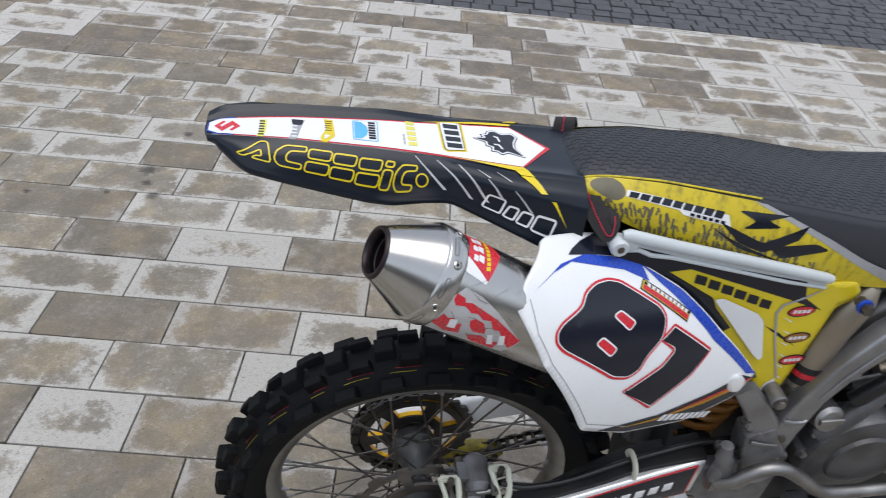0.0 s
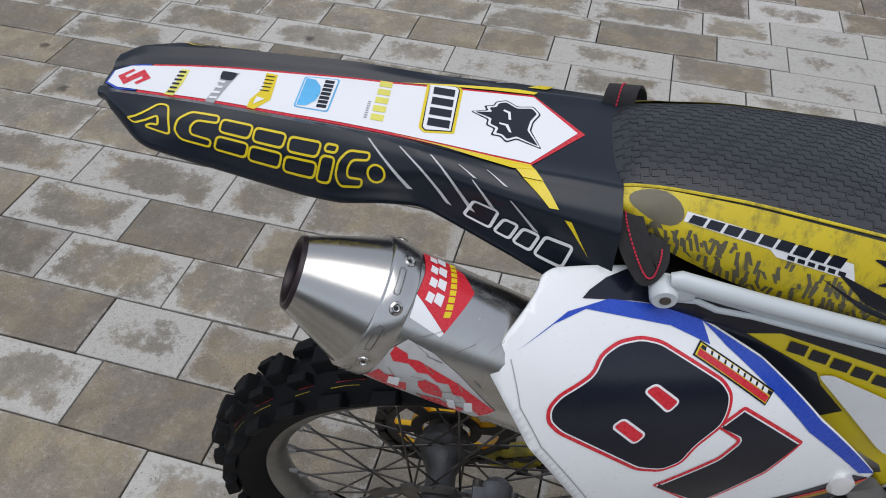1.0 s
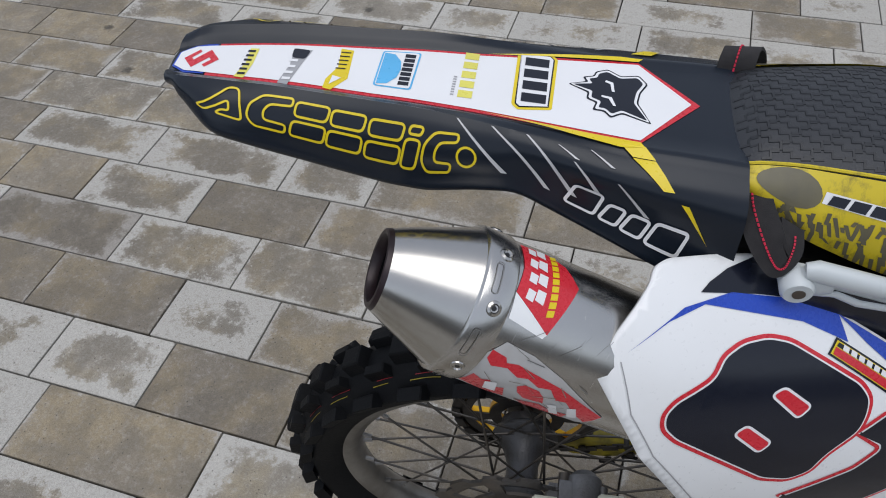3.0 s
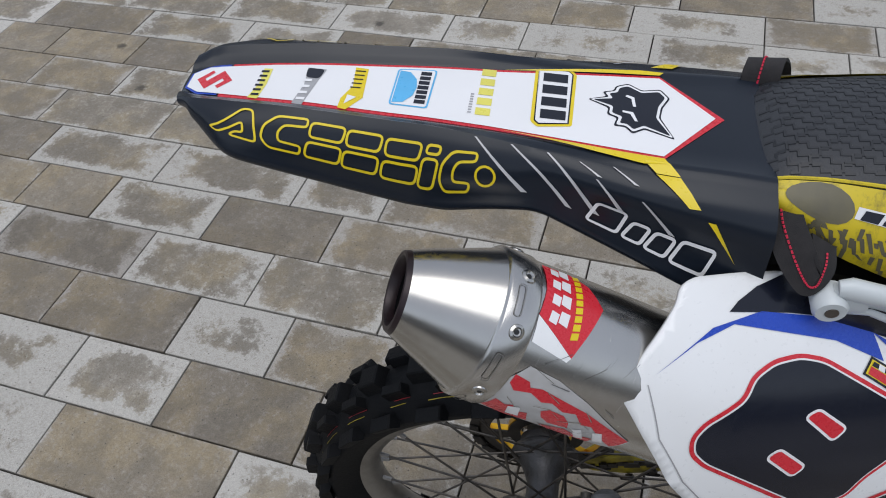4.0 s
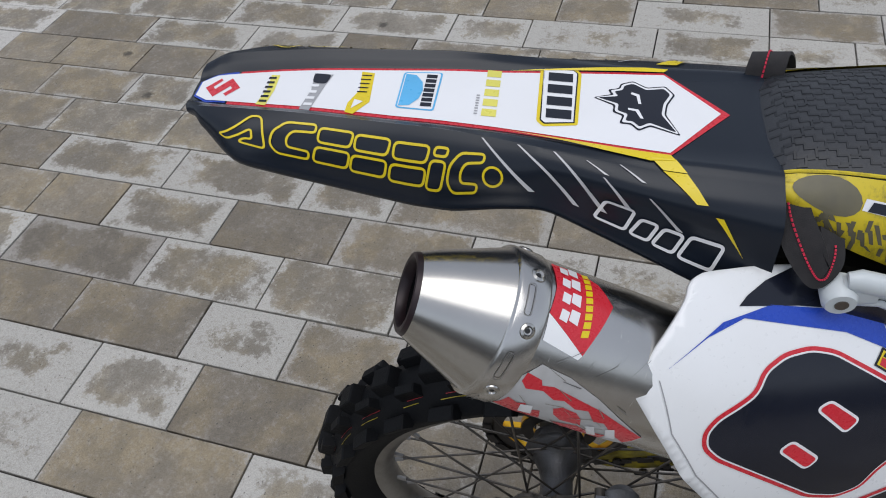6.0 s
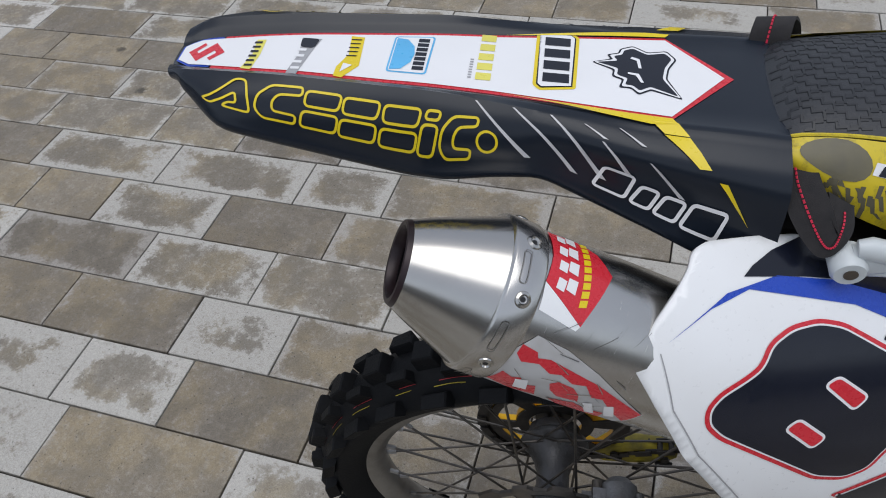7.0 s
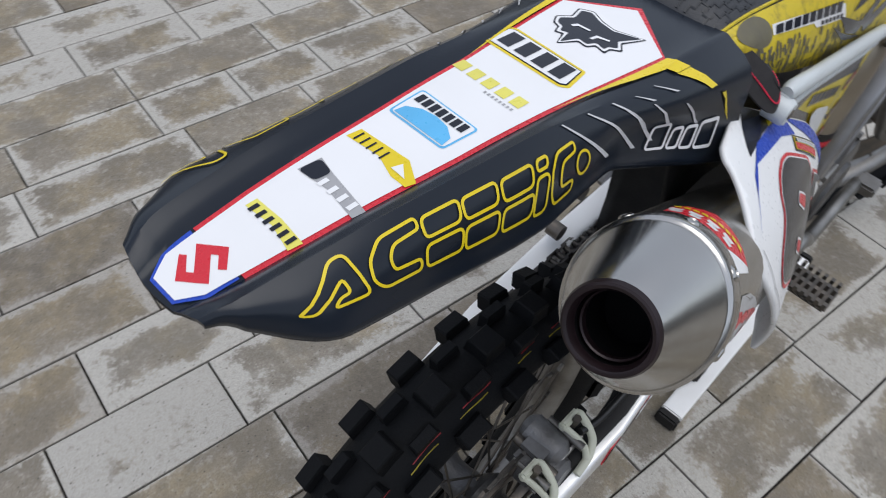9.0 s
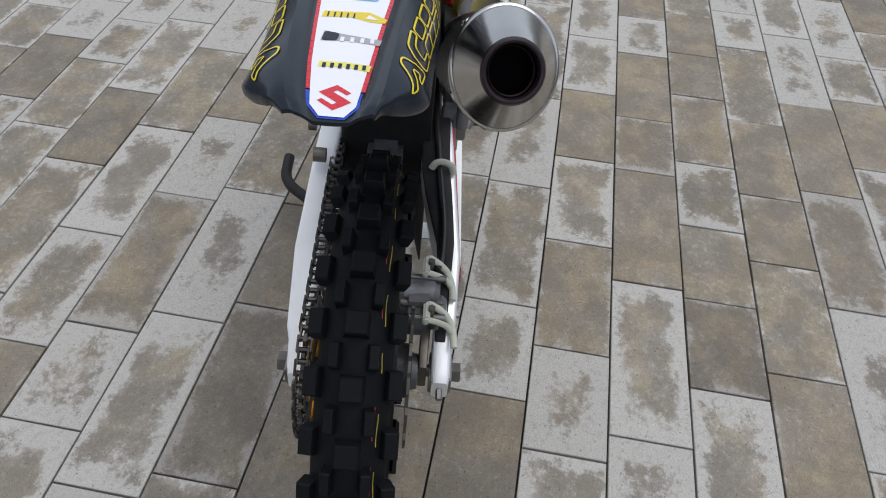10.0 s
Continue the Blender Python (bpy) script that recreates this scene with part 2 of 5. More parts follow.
def brushed(m, axis, depth):
    """Fine turned lines round an axis, in the gloss and the relief of a metal."""
    nt = m.node_tree
    b = nt.nodes["Principled BSDF"]
    co = nt.nodes.new("ShaderNodeTexCoord")
    dot = nt.nodes.new("ShaderNodeVectorMath")
    dot.operation = "DOT_PRODUCT"
    dot.inputs[1].default_value = axis
    nt.links.new(co.outputs["Object"], dot.inputs[0])
    lines = nt.nodes.new("ShaderNodeTexNoise")
    lines.noise_dimensions = "1D"
    lines.inputs["Scale"].default_value, lines.inputs["Detail"].default_value, lines.inputs["Roughness"].default_value = 1500, 3, 0.6
    nt.links.new(dot.outputs["Value"], lines.inputs["W"])
    old = b.inputs["Roughness"].links[0].from_socket
    more = nt.nodes.new("ShaderNodeMath")
    more.operation, more.inputs[2].default_value = "MULTIPLY_ADD", -0.05
    more.inputs[1].default_value = 0.10
    nt.links.new(lines.outputs["Fac"], more.inputs[0])
    both = nt.nodes.new("ShaderNodeMath")
    nt.links.new(more.outputs[0], both.inputs[0])
    nt.links.new(old, both.inputs[1])
    nt.links.new(both.outputs[0], b.inputs["Roughness"])
    bp = nt.nodes.new("ShaderNodeBump")
    bp.inputs["Strength"].default_value, bp.inputs["Distance"].default_value = depth, 0.0006
    nt.links.new(lines.outputs["Fac"], bp.inputs["Height"])
    nt.links.new(bp.outputs[0], b.inputs["Normal"])


brushed(STEEL, (.866, .034, -.499), .006)
brushed(BODY_STEEL, (.866, .034, -.499), .006)


def grubby_yellow():
    """Seat side cover: yellow vinyl with smudged dark print."""
    m = mat("grubby_yellow_vinyl", (0.62, 0.48, 0.014), 0.45, other=(0.48, 0.365, 0.016), scale=12, amount=0.7, bump=0.05)
    nt = m.node_tree
    b = nt.nodes["Principled BSDF"]
    base = b.inputs["Base Color"].links[0].from_socket
    co = nt.nodes.new("ShaderNodeTexCoord")
    sq = nt.nodes.new("ShaderNodeMapping")
    sq.inputs["Scale"].default_value = (1.6, 1.0, 0.75)
    n = nt.nodes.new("ShaderNodeTexNoise")
    n.inputs["Scale"].default_value, n.inputs["Detail"].default_value, n.inputs["Roughness"].default_value = 42, 8, 0.72
    r = nt.nodes.new("ShaderNodeMapRange")
    r.inputs["From Min"].default_value, r.inputs["From Max"].default_value = 0.50, 0.64
    r.inputs["To Max"].default_value = 0.65
    mx = nt.nodes.new("ShaderNodeMix")
    mx.data_type = "RGBA"
    mx.inputs["B"].default_value = (0.09, 0.075, 0.03, 1)
    nt.links.new(co.outputs["Object"], sq.inputs[0])
    nt.links.new(sq.outputs[0], n.inputs["Vector"])
    nt.links.new(n.outputs["Fac"], r.inputs["Value"])
    nt.links.new(r.outputs[0], mx.inputs["Factor"])
    nt.links.new(base, mx.inputs["A"])
    nt.links.new(mx.outputs["Result"], b.inputs["Base Color"])
    return m


SEAT_SIDE = grubby_yellow()


# ---- helpers for shapes ----
def part(name, bm, material, parent=None, label="", smooth=True, thick=0.0, turned=False):
    me = bpy.data.meshes.new(name)
    if not turned:
        bmesh.ops.recalc_face_normals(bm, faces=bm.faces)
    bm.to_mesh(me)
    bm.free()
    me.materials.append(material)
    for p in me.polygons:
        p.use_smooth = smooth
    o = new(name, me)
    o.parent = parent
    if label:
        o["label"] = label
    if smooth:
        me.set_sharp_from_angle(angle=radians(38))
    if thick:
        so = o.modifiers.new("thickness", "SOLIDIFY")
        so.thickness, so.offset = thick, -1.0
    return o


def lerp(tab, x):
    if x <= tab[0][0]:
        return tab[0][1]
    for (a, p), (b, q) in zip(tab, tab[1:]):
        if x <= b:
            return p + (q - p) * (x - a) / (b - a)
    return tab[-1][1]


def soft(tab, x, w=0.012):
    return (lerp(tab, x - w) + 2 * lerp(tab, x) + lerp(tab, x + w)) / 4


def box(x0, y0, z0, x1, y1, z1, bevel=0.0, bm=None, m=None):
    own = bmesh.new()
    bmesh.ops.create_cube(own, size=1, matrix=Matrix.LocRotScale(((x0 + x1) / 2, (y0 + y1) / 2, (z0 + z1) / 2), None, (abs(x1 - x0), abs(y1 - y0), abs(z1 - z0))))
    if bevel:
        bmesh.ops.bevel(own, geom=own.edges[:], offset=bevel, segments=2, affect="EDGES")
    if m is not None:
        own.transform(m)
    if bm is None:
        return own
    return merge(bm, own)


def merge(bm, own):
    keep = {}
    for v in own.verts:
        keep[v] = bm.verts.new(v.co)
    for f in own.faces:
        bm.faces.new([keep[v] for v in f.verts])
    own.free()
    return bm


def frame_of(a, b):
    """Two unit vectors square to the way from a to b."""
    d = (Vector(b) - Vector(a)).normalized()
    s = d.cross(Vector((0, 0, 1)) if abs(d.z) < 0.95 else Vector((0, 1, 0))).normalized()
    return d, s, s.cross(d)


def rings(loops, bm=None, caps=True, closed=True):
    """Skin through loops of points, all of the same count."""
    bm = bm or bmesh.new()
    vs = [[bm.verts.new(p) for p in loop] for loop in loops]
    n = len(vs[0])
    for a, b in zip(vs, vs[1:]):
        for j in range(n if closed else n - 1):
            k = (j + 1) % n
            bm.faces.new((a[j], a[k], b[k], b[j]))
    if caps and closed:
        bm.faces.new(vs[0][::-1])
        bm.faces.new(vs[-1])
    return bm


def tube(points, r, seg=12, bm=None, caps=True, flat=1.0):
    """A round bar through points; r is one radius or one for each point."""
    pts = [Vector(p) for p in points]
    rs = r if isinstance(r, (list, tuple)) else [r] * len(pts)
    up = Vector((0, 0, 1))
    loops, side = [], None
    for i, p in enumerate(pts):
        d = (pts[min(i + 1, len(pts) - 1)] - pts[max(i - 1, 0)]).normalized()
        if side is None:
            side = d.cross(up if abs(d.z) < 0.9 else Vector((0, 1, 0))).normalized()
        side = (side - d * side.dot(d)).normalized()
        w = side.cross(d)
        loops.append([p + (side * math.cos(2 * math.pi * k / seg) + w * math.sin(2 * math.pi * k / seg) * flat) * rs[i] for k in range(seg)])
    return rings(loops, bm, caps)


def beam(stations, bm=None, r=.006):
    """Rounded box beam: stations of (x, y, z, half width, half height)."""
    loops = []
    for x, y, z, w, h in stations:
        ring = []
        for sy, sz in ((1, 1), (-1, 1), (-1, -1), (1, -1)):
            for k in range(4):
                a = math.atan2(sz, sy) - math.pi / 4 + k * math.pi / 6
                ring.append((x, y + sy * (w - r) + r * math.cos(a), z + sz * (h - r) + r * math.sin(a)))
        loops.append(ring)
    return rings(loops, bm)


def bar(stations, r=.006):
    """Rounded box bar of any slope: stations of (x, y, z, half width, half depth square to its run)."""
    loops = []
    for k, (x, y, z, w, h) in enumerate(stations):
        a, b = stations[max(k - 1, 0)], stations[min(k + 1, len(stations) - 1)]
        run = Vector((b[0] - a[0], b[2] - a[2])).normalized()
        ring = []
        for sy, sn in ((1, 1), (-1, 1), (-1, -1), (1, -1)):
            for i in range(4):
                g = math.atan2(sn, sy) - math.pi / 4 + i * math.pi / 6
                n = sn * (h - r) + r * math.sin(g)
                ring.append((x - run.y * n, y + sy * (w - r) + r * math.cos(g), z + run.x * n))
        loops.append(ring)
    return rings(loops)


def bend(points, r, n=5):
    """Rounds the corners of a polyline, in space or in the plane."""
    dim = len(points[0])
    pts = [Vector((*p, 0)[:3]) for p in points]
    out = [pts[0]]
    for a, b, c in zip(pts, pts[1:], pts[2:]):
        p, q = (a - b), (c - b)
        k = min(r, p.length * 0.49, q.length * 0.49)
        p, q = b + p.normalized() * k, b + q.normalized() * k
        for i in range(n + 1):
            t = i / n
            out.append(p * (1 - t) ** 2 + b * 2 * t * (1 - t) + q * t * t)
    out.append(pts[-1])
    return [tuple(v)[:dim] for v in out]


def rounded(poly, r, n=4):
    """A closed outline in the plane with rounded corners."""
    m = len(poly)
    out = []
    for i in range(m):
        a, b, c = Vector(poly[i - 1]), Vector(poly[i]), Vector(poly[(i + 1) % m])
        p, q = a - b, c - b
        k = min(r, p.length * 0.45, q.length * 0.45)
        p, q = b + p.normalized() * k, b + q.normalized() * k
        out += [tuple(p * (1 - t) ** 2 + b * 2 * t * (1 - t) + q * t * t) for t in [j / n for j in range(n + 1)]]
    return out


def inset(poly, d):
    """The outline moved inwards by d (outwards where d is negative)."""
    m = len(poly)
    area = sum(poly[i - 1][0] * poly[i][1] - poly[i][0] * poly[i - 1][1] for i in range(m))
    s = 1 if area > 0 else -1
    out = []
    for i in range(m):
        a, b, c = Vector(poly[i - 1]), Vector(poly[i]), Vector(poly[(i + 1) % m])
        e, f = (b - a), (c - b)
        if e.length < 1e-7 or f.length < 1e-7:
            out.append(tuple(b))
            continue
        e, f = e.normalized(), f.normalized()
        n1, n2 = Vector((-e.y, e.x)) * s, Vector((-f.y, f.x)) * s
        n = n1 + n2
        n = n / max(0.5, n.dot(n1)) if n.length > 1e-6 else n1
        out.append(tuple(b + n * d))
    return out


def decal(name, loops, chart, lift, material, parent, label="", turn=1.0, step=0.012, metric=(1.0, 1.0)):
    """A thin film on a curved panel: outlines in the panel's own plan, filled, split finely and laid on."""
    if len(loops) > 1 and "outline" not in name and name != "slot":
        return [decal(name, [loop], chart, lift, material, parent, label, turn, step, metric) for loop in loops][-1]
    bm = bmesh.new()
    edges = []
    for loop in loops:
        vs = [bm.verts.new((p[0] * metric[0], p[1] * metric[1], 0)) for p in loop]
        edges += [bm.edges.new((vs[i - 1], vs[i])) for i in range(len(vs))]
    bmesh.ops.triangle_fill(bm, edges=edges, use_beauty=True, use_dissolve=False)
    for _ in range(5):
        long = [e for e in bm.edges if e.calc_length() > step]
        if not long:
            break
        bmesh.ops.subdivide_edges(bm, edges=long, cuts=1)
        bmesh.ops.triangulate(bm, faces=[f for f in bm.faces if len(f.verts) > 3])
    h = 1e-4
    for v in bm.verts:
        a, b = v.co.x / metric[0], v.co.y / metric[1]
        p = Vector(chart(a, b))
        n = (Vector(chart(a + h / metric[0], b)) - p).cross(Vector(chart(a, b + h / metric[1])) - p).normalized()
        v.co = p + n * lift * turn
        v.normal = n * turn
    way = {v: v.normal.copy() for v in bm.verts}
    bm.normal_update()
    for f in bm.faces:
        if sum((way[v] for v in f.verts), Vector()).dot(f.normal) < 0:
            f.normal_flip()
    return part(name, bm, material, parent, label, turned=True)


def stroke(poly, w):
    """The two outlines of a line of width w along a closed outline."""
    return [inset(poly, -w / 2), inset(poly, w / 2)]


def blocks(name, chart, a0, b0, a1, b1, n, material, parent, lift, turn=1.0, slant=0.0, gap=0.25, metric=(1.0, 1.0), rnd=None, across=False):
    """A row of plain bars where small print stands."""
    loops = []
    for i in range(n):
        t0, t1 = (i + gap / 2) / n, (i + 1 - gap / 2) / n
        if across:
            q0, q1 = b0 + (b1 - b0) * t0, b0 + (b1 - b0) * t1
            loops.append([(a0, q0), (a1, q0 + slant), (a1, q1 + slant), (a0, q1)])
        else:
            q0, q1 = a0 + (a1 - a0) * t0, a0 + (a1 - a0) * t1
            loops.append([(q0, b0), (q1, b0), (q1 + slant, b1), (q0 + slant, b1)])
    return decal(name, loops, chart, lift, material, parent, turn=turn, metric=metric)


# ---- the bike ----
bike = tagged(new("dirt_bike"), "white, black and yellow motocross bike with race number and stickers", "motorcycle")
bike.matrix_world = pose(0.2004, -0.0441, 0, 2.2, 0, 8.7)

# rear fender: plan and profile tables, x forward, y left, z up
TOP_Z = [(-.272, .968), (-.262, .970), (-.18, .969), (-.09, .964), (0, .955), (.063, .949), (.103, .946), (.16, .940)]
OFF = [(-.272, -.003), (-.20, -.0015), (-.10, -.002), (0, 0), (.16, 0)]
RIDGE = [(-.272, .0045), (-.262, .0075), (-.24, .0088), (-.20, .0085), (-.08, .0075), (-.01, .002), (.05, -.002), (.16, -.003)]
PANEL_W = [(-.272, .009), (-.264, .0140), (-.256, .0165), (-.21, .0208), (-.118, .0272), (-.05, .0315), (.03, .0395), (.063, .0425), (.16, .047)]
EDGE_Y = [(-.272, .0250), (-.268, .0295), (-.260, .0350), (-.250, .0410), (-.2306, .0570), (-.222, .0605), (-.16, .062), (-.08, .066), (-.01, .064), (.082, .084), (.16, .098)]
EDGE_Z = [(-.272, .9715), (-.260, .9735), (-.250, .969), (-.240, .9635), (-.2306, .9595), (-.192, .948), (-.147, .936), (-.105, .926), (-.077, .923), (-.046, .926), (-.019, .926), (.0185, .910), (.058, .893), (.082, .882), (.16, .851)]


def fender_top(x, y):
    return (x, y, soft(TOP_Z, x))


def brink(x, side):
    """Distance from the middle of the panel's edge, and of the ridge outside it."""
    e = soft(PANEL_W, x) + side * soft(OFF, x)
    return e, e + .013


def rise(x, k):
    """Height of the shoulder over the panel: k is 0 at the panel's edge and 1 on the ridge."""
    return soft(RIDGE, x) * k ** 1.3 + .0016 * math.sin(math.pi * min(1, k * 1.1))


def fender_side(x, t, side=-1):
    """Flank of the rear fender: t is 0 at the shoulder and 1 at the lower edge."""
    z = soft(TOP_Z, x)
    y0 = brink(x, side)[1]
    z0, y1, z1 = z + soft(RIDGE, x), soft(EDGE_Y, x, .005), soft(EDGE_Z, x, .005)
    y1 = max(y1, y0 + .003)
    bulge = (.13 * (z0 - z1) + .0015 * max(0, min(1, (.0 - x) / .06)) * max(0, min(1, (x + .272) / .04))) * math.sin(math.pi * t)
    k = max(0.0, min(1.0, (x + .03) / .08))
    bulge += k * (.006 * math.sin(math.pi * min(1, t / .55)) - .004 * math.sin(math.pi * max(0, (t - .45) / .55)))
    return (x, side * (y0 + (y1 - y0) * t + bulge * .7), z0 + (z1 - z0) * t + bulge * .7)


def fender_left(x, t):
    return fender_side(x, t, 1)


def rear_fender():
    bm = bmesh.new()
    rows = []
    xs = [-.2715 + .4035 * (i / 76) ** 1.15 for i in range(77)]
    for x in xs:
        z = soft(TOP_Z, x)
        halves = []
        for s in (-1, 1):
            e, y0 = brink(x, s)
            half = [(x, s * e * k, z) for k in (.35, .7, 1.0)]
            half += [(x, s * (e + (y0 - e) * k), z + rise(x, k)) for k in (.18, .38, .6, .82)]
            half += [fender_side(x, t, s) for t in (0, .12, .25, .37, .5, .62, .75, .88, 1.0)]
            e = half[-1]
            lip = min(1.0, (x + .273) / .03)
            half += [(x, e[1] + s * .0012 * lip, e[2] - .002 * lip - .0003), (x, e[1] + s * .0008 * lip, e[2] - .0055 * lip - .0006)]
            bow = max(0.0, (-.254 - x) / .02) * .004
            halves.append([(a + bow * min(1.5, abs(b) / .024) ** 2, b, c) for a, b, c in half])
        rim = .0028
        right, left = halves
        row = right[::-1] + [(x, 0, z)] + left
        rows.append(row + [(a, b * .965, c - rim) for a, b, c in row[::-1]])
    rings(rows, bm)
    o = part("rear_fender", bm, BLACK, bike, "glossy black plastic rear fender with white sticker panel")
    # top panel: yellow and red borders, white field, blue tip
    ks = [-.257, -.24, -.21, -.16, -.118, -.05, -.01, .03, .063]

    def field(d, tip_x, apex, start=-.265):
        near = [x for x in ks if x > start]
        right = [(x, soft(OFF, x) - (lerp(PANEL_W, x) - d)) for x in near]
        left = [(x, soft(OFF, x) + (lerp(PANEL_W, x) - d)) for x in near]
        return [(tip_x, right[0][1] if start > -.25 else -.0105), *right, (apex, .002), *left[::-1], (tip_x, left[0][1] if start > -.25 else .0045)]

    decal("red_border", [field(-.0005, -.2405, .1045, -.241)], fender_top, .0005, RED_INK, o)
    decal("white_field", [field(.0022, -.2672, .0985)], fender_top, .0009, WHITE_INK, o)
    decal("blue_border", [[(-.2688, -.0110), (-.2573, -.0186), (-.2420, -.0192), (-.2420, .0160), (-.2573, .0134), (-.2688, .0050)]], fender_top, .0004, BLUE_INK, o)
    for s in (-1, 1):
        def shoulder(x, k, s=s):
            e, y0 = brink(x, s)
            return (x, s * (e + k * (y0 - e)), soft(TOP_Z, x) + rise(x, k) + .0004)
        decal("yellow_border", [[(u, v if s < 0 else v * .5) for u, v in ((-.045, .02), (-.01, .10), (.03, .14), (.063, .10), (.066, .45), (.05, .62), (.02, .5), (-.02, .22))]], shoulder, .0012, YELLOW_INK, o, turn=s, metric=(1, .012))
        flank = fender_side if s < 0 else fender_left
        decal("yellow_flash", [[(.050, .45), (.066, .40), (.073, 1.0), (.058, 1.0)] if s < 0 else [(.060, .8), (.066, .8), (.068, 1.0), (.063, 1.0)]], shoulder, .0012, YELLOW_INK, o, turn=s, metric=(1, .012))
        decal("yellow_flash", [[(.058, .0), (.073, .0), (.086, .27), (.079, .28)], [(.091, .36), (.096, .36), (.113, .66)]], flank, .0009, YELLOW_INK, o, turn=s, metric=(1, .05))
        for x0, t0, x1, t1, w in ((-.057, .03, -.026, .80, .004), (-.034, .03, .003, .80, .0045), (-.011, .03, .021, .72, .0045), (.010, .06, .022, .20, .003), (.021, .24, .037, .54, .004), (.031, .02, .045, .18, .003), (.050, .34, .070, .60, .004)):
            decal("grey_stripe", [[(x0, t0), (x0 + w * .35, t0), (x1 + w, t1), (x1, t1)]], flank, .0008, PALE_INK, o, turn=s, metric=(1, .05))
    # plain outlined shapes along both flanks
    for flank, s in ((fender_side, -1), (fender_left, 1)):
        order = [(-.236, .034, "wedge"), (-.201, .030, "hook"), (-.170, .024, "bars"), (-.145, .024, "bars"), (-.119, .024, "bars"), (-.0935, .010, "slab"), (-.081, .022, "hook")]
        for x, w, kind in order:
            lean = .010
            shapes = []

            def q(a, b):
                return (x + w * a + lean * (1 - b) * .6, .14 + .16 * (x + .236) / .19 + .57 * b)
            if kind == "wedge":
                shapes = [[q(0, 1), q(.50, .0), q(.72, .0), q(.98, 1), q(.42, .95), q(.52, .78), q(.68, .78), q(.60, .42), q(.18, 1)]]
            elif kind == "hook":
                shapes = [[q(.0, .35), q(.25, .03), q(.95, .0), q(.97, .22), q(.45, .27), q(.35, .5), q(.40, .75), q(.92, .78), q(.92, 1), q(.2, 1), q(0, .75)]]
            elif kind == "bars":
                shapes = [[q(.0, .02), q(.98, .02), q(.95, .42), q(.02, .42)], [q(.0, .56), q(.98, .56), q(.95, .98), q(-.02, .98)]]
            else:
                shapes = [[q(.0, .30), q(1, .30), q(.9, 1), q(-.1, 1)], [q(.15, -.02), q(1, -.02), q(.95, .18), q(.1, .18)]]
            for p in shapes:
                m = rounded([(a, b * .042) for a, b in p], .0035)
                two = [[(a, b / .042) for a, b in loop] for loop in stroke(m, .0016)]
                decal("yellow_outline", two, flank, .0007, YELLOW_INK, o, turn=s, metric=(1, .042))
        ring = [(-.0492 + .0062 * math.cos(k * math.pi / 10), .60 * .042 + .0062 * math.sin(k * math.pi / 10)) for k in range(20)]
        decal("yellow_outline", [[(a, b / .042) for a, b in loop] for loop in stroke(ring, .0016)], flank, .0007, YELLOW_INK, o, turn=s, metric=(1, .042))
        # white outlined shapes low on the flank
        for i, (a, w, up) in enumerate(((.017, .020, .08), (.0405, .012, .02), (.0555, .0135, .02), (.0725, .022, .05))):
            b0 = .62 + .012 * i
            p = rounded([(a + .007, (b0 - up) * .06), (a + w + .006, (b0 - up) * .06), (a + w, (b0 + .22) * .06), (a, (b0 + .22) * .06)], .003)
            decal("white_outline", [[(u, v / .06) for u, v in loop] for loop in stroke(p, .0022)], flank, .0012, WHITE_INK, o, turn=s, metric=(1, .06))
    # stickers on the white field
    def top(name, loops, material, lift=.0011):
        return decal(name, loops, fender_top, lift, material, o)
    top("sticker", [[(-.262 + .0265 * u, -.003 - (r - .5) * .021) for r, u in ((.95, .70), (.50, 1.0), (0, .66), (.58, .30), (.46, .22), (.12, .42), (0, .34), (.50, 0), (1, .34), (.42, .70), (.54, .78), (.83, .60))]], RED_INK)
    top("sticker", [[(-.2185, -.021), (-.211, -.022), (-.209, -.005), (-.2095, .012), (-.216, .012), (-.2145, -.005)]], PALE_YELLOW)
    blocks("print", fender_top, -.2168, -.020, -.2112, .011, 6, NAVY_INK, o, .0014, across=True, gap=.55)
    top("sticker", [[(-.1855, -.025), (-.178, -.026), (-.173, .002), (-.170, .014), (-.184, .015), (-.182, -.004)]], GREY_INK)
    blocks("print", fender_top, -.1835, -.023, -.1775, .004, 4, WHITE_INK, o, .0014, across=True, gap=.6)
    top("sticker", [rounded([(-.183, .004), (-.173, .003), (-.171, .0135), (-.184, .0145)], .003)], NAVY_INK, .0014)
    top("sticker", [[(-.153, -.026), (-.147, -.0275), (-.138, -.014), (-.1405, .018), (-.150, .019), (-.1475, -.002), (-.153, -.016)]], YELLOW_INK)
    top("sticker", [[(-.1495, -.022), (-.1425, -.014), (-.149, -.012)]], WHITE_INK, .0014)
    blocks("print", fender_top, -.149, -.006, -.1418, .017, 5, NAVY_INK, o, .0014, across=True, gap=.75)
    top("sticker", [rounded([(-.1195, -.0185), (-.0925, -.020), (-.0915, .0225), (-.1195, .021)], .003)], SKY_INK)
    top("sticker", [rounded([(-.1182, -.0175), (-.0937, -.0188), (-.0927, .0213), (-.1182, .0198)], .0025)], WHITE_INK, .0013)
    top("sticker", [[(-.1175, -.0165), (-.1175, .0185), (-.110, .0175), (-.1045, .010), (-.103, .001), (-.1045, -.008), (-.110, -.0155)]], SKY_INK, .0016)
    blocks("print", fender_top, -.1025, -.0165, -.095, .0195, 7, NAVY_INK, o, .0016, across=True, gap=.25)
    blocks("print", fender_top, -.0605, -.022, -.0505, .031, 5, PALE_YELLOW, o, .0012, across=True, gap=.3)
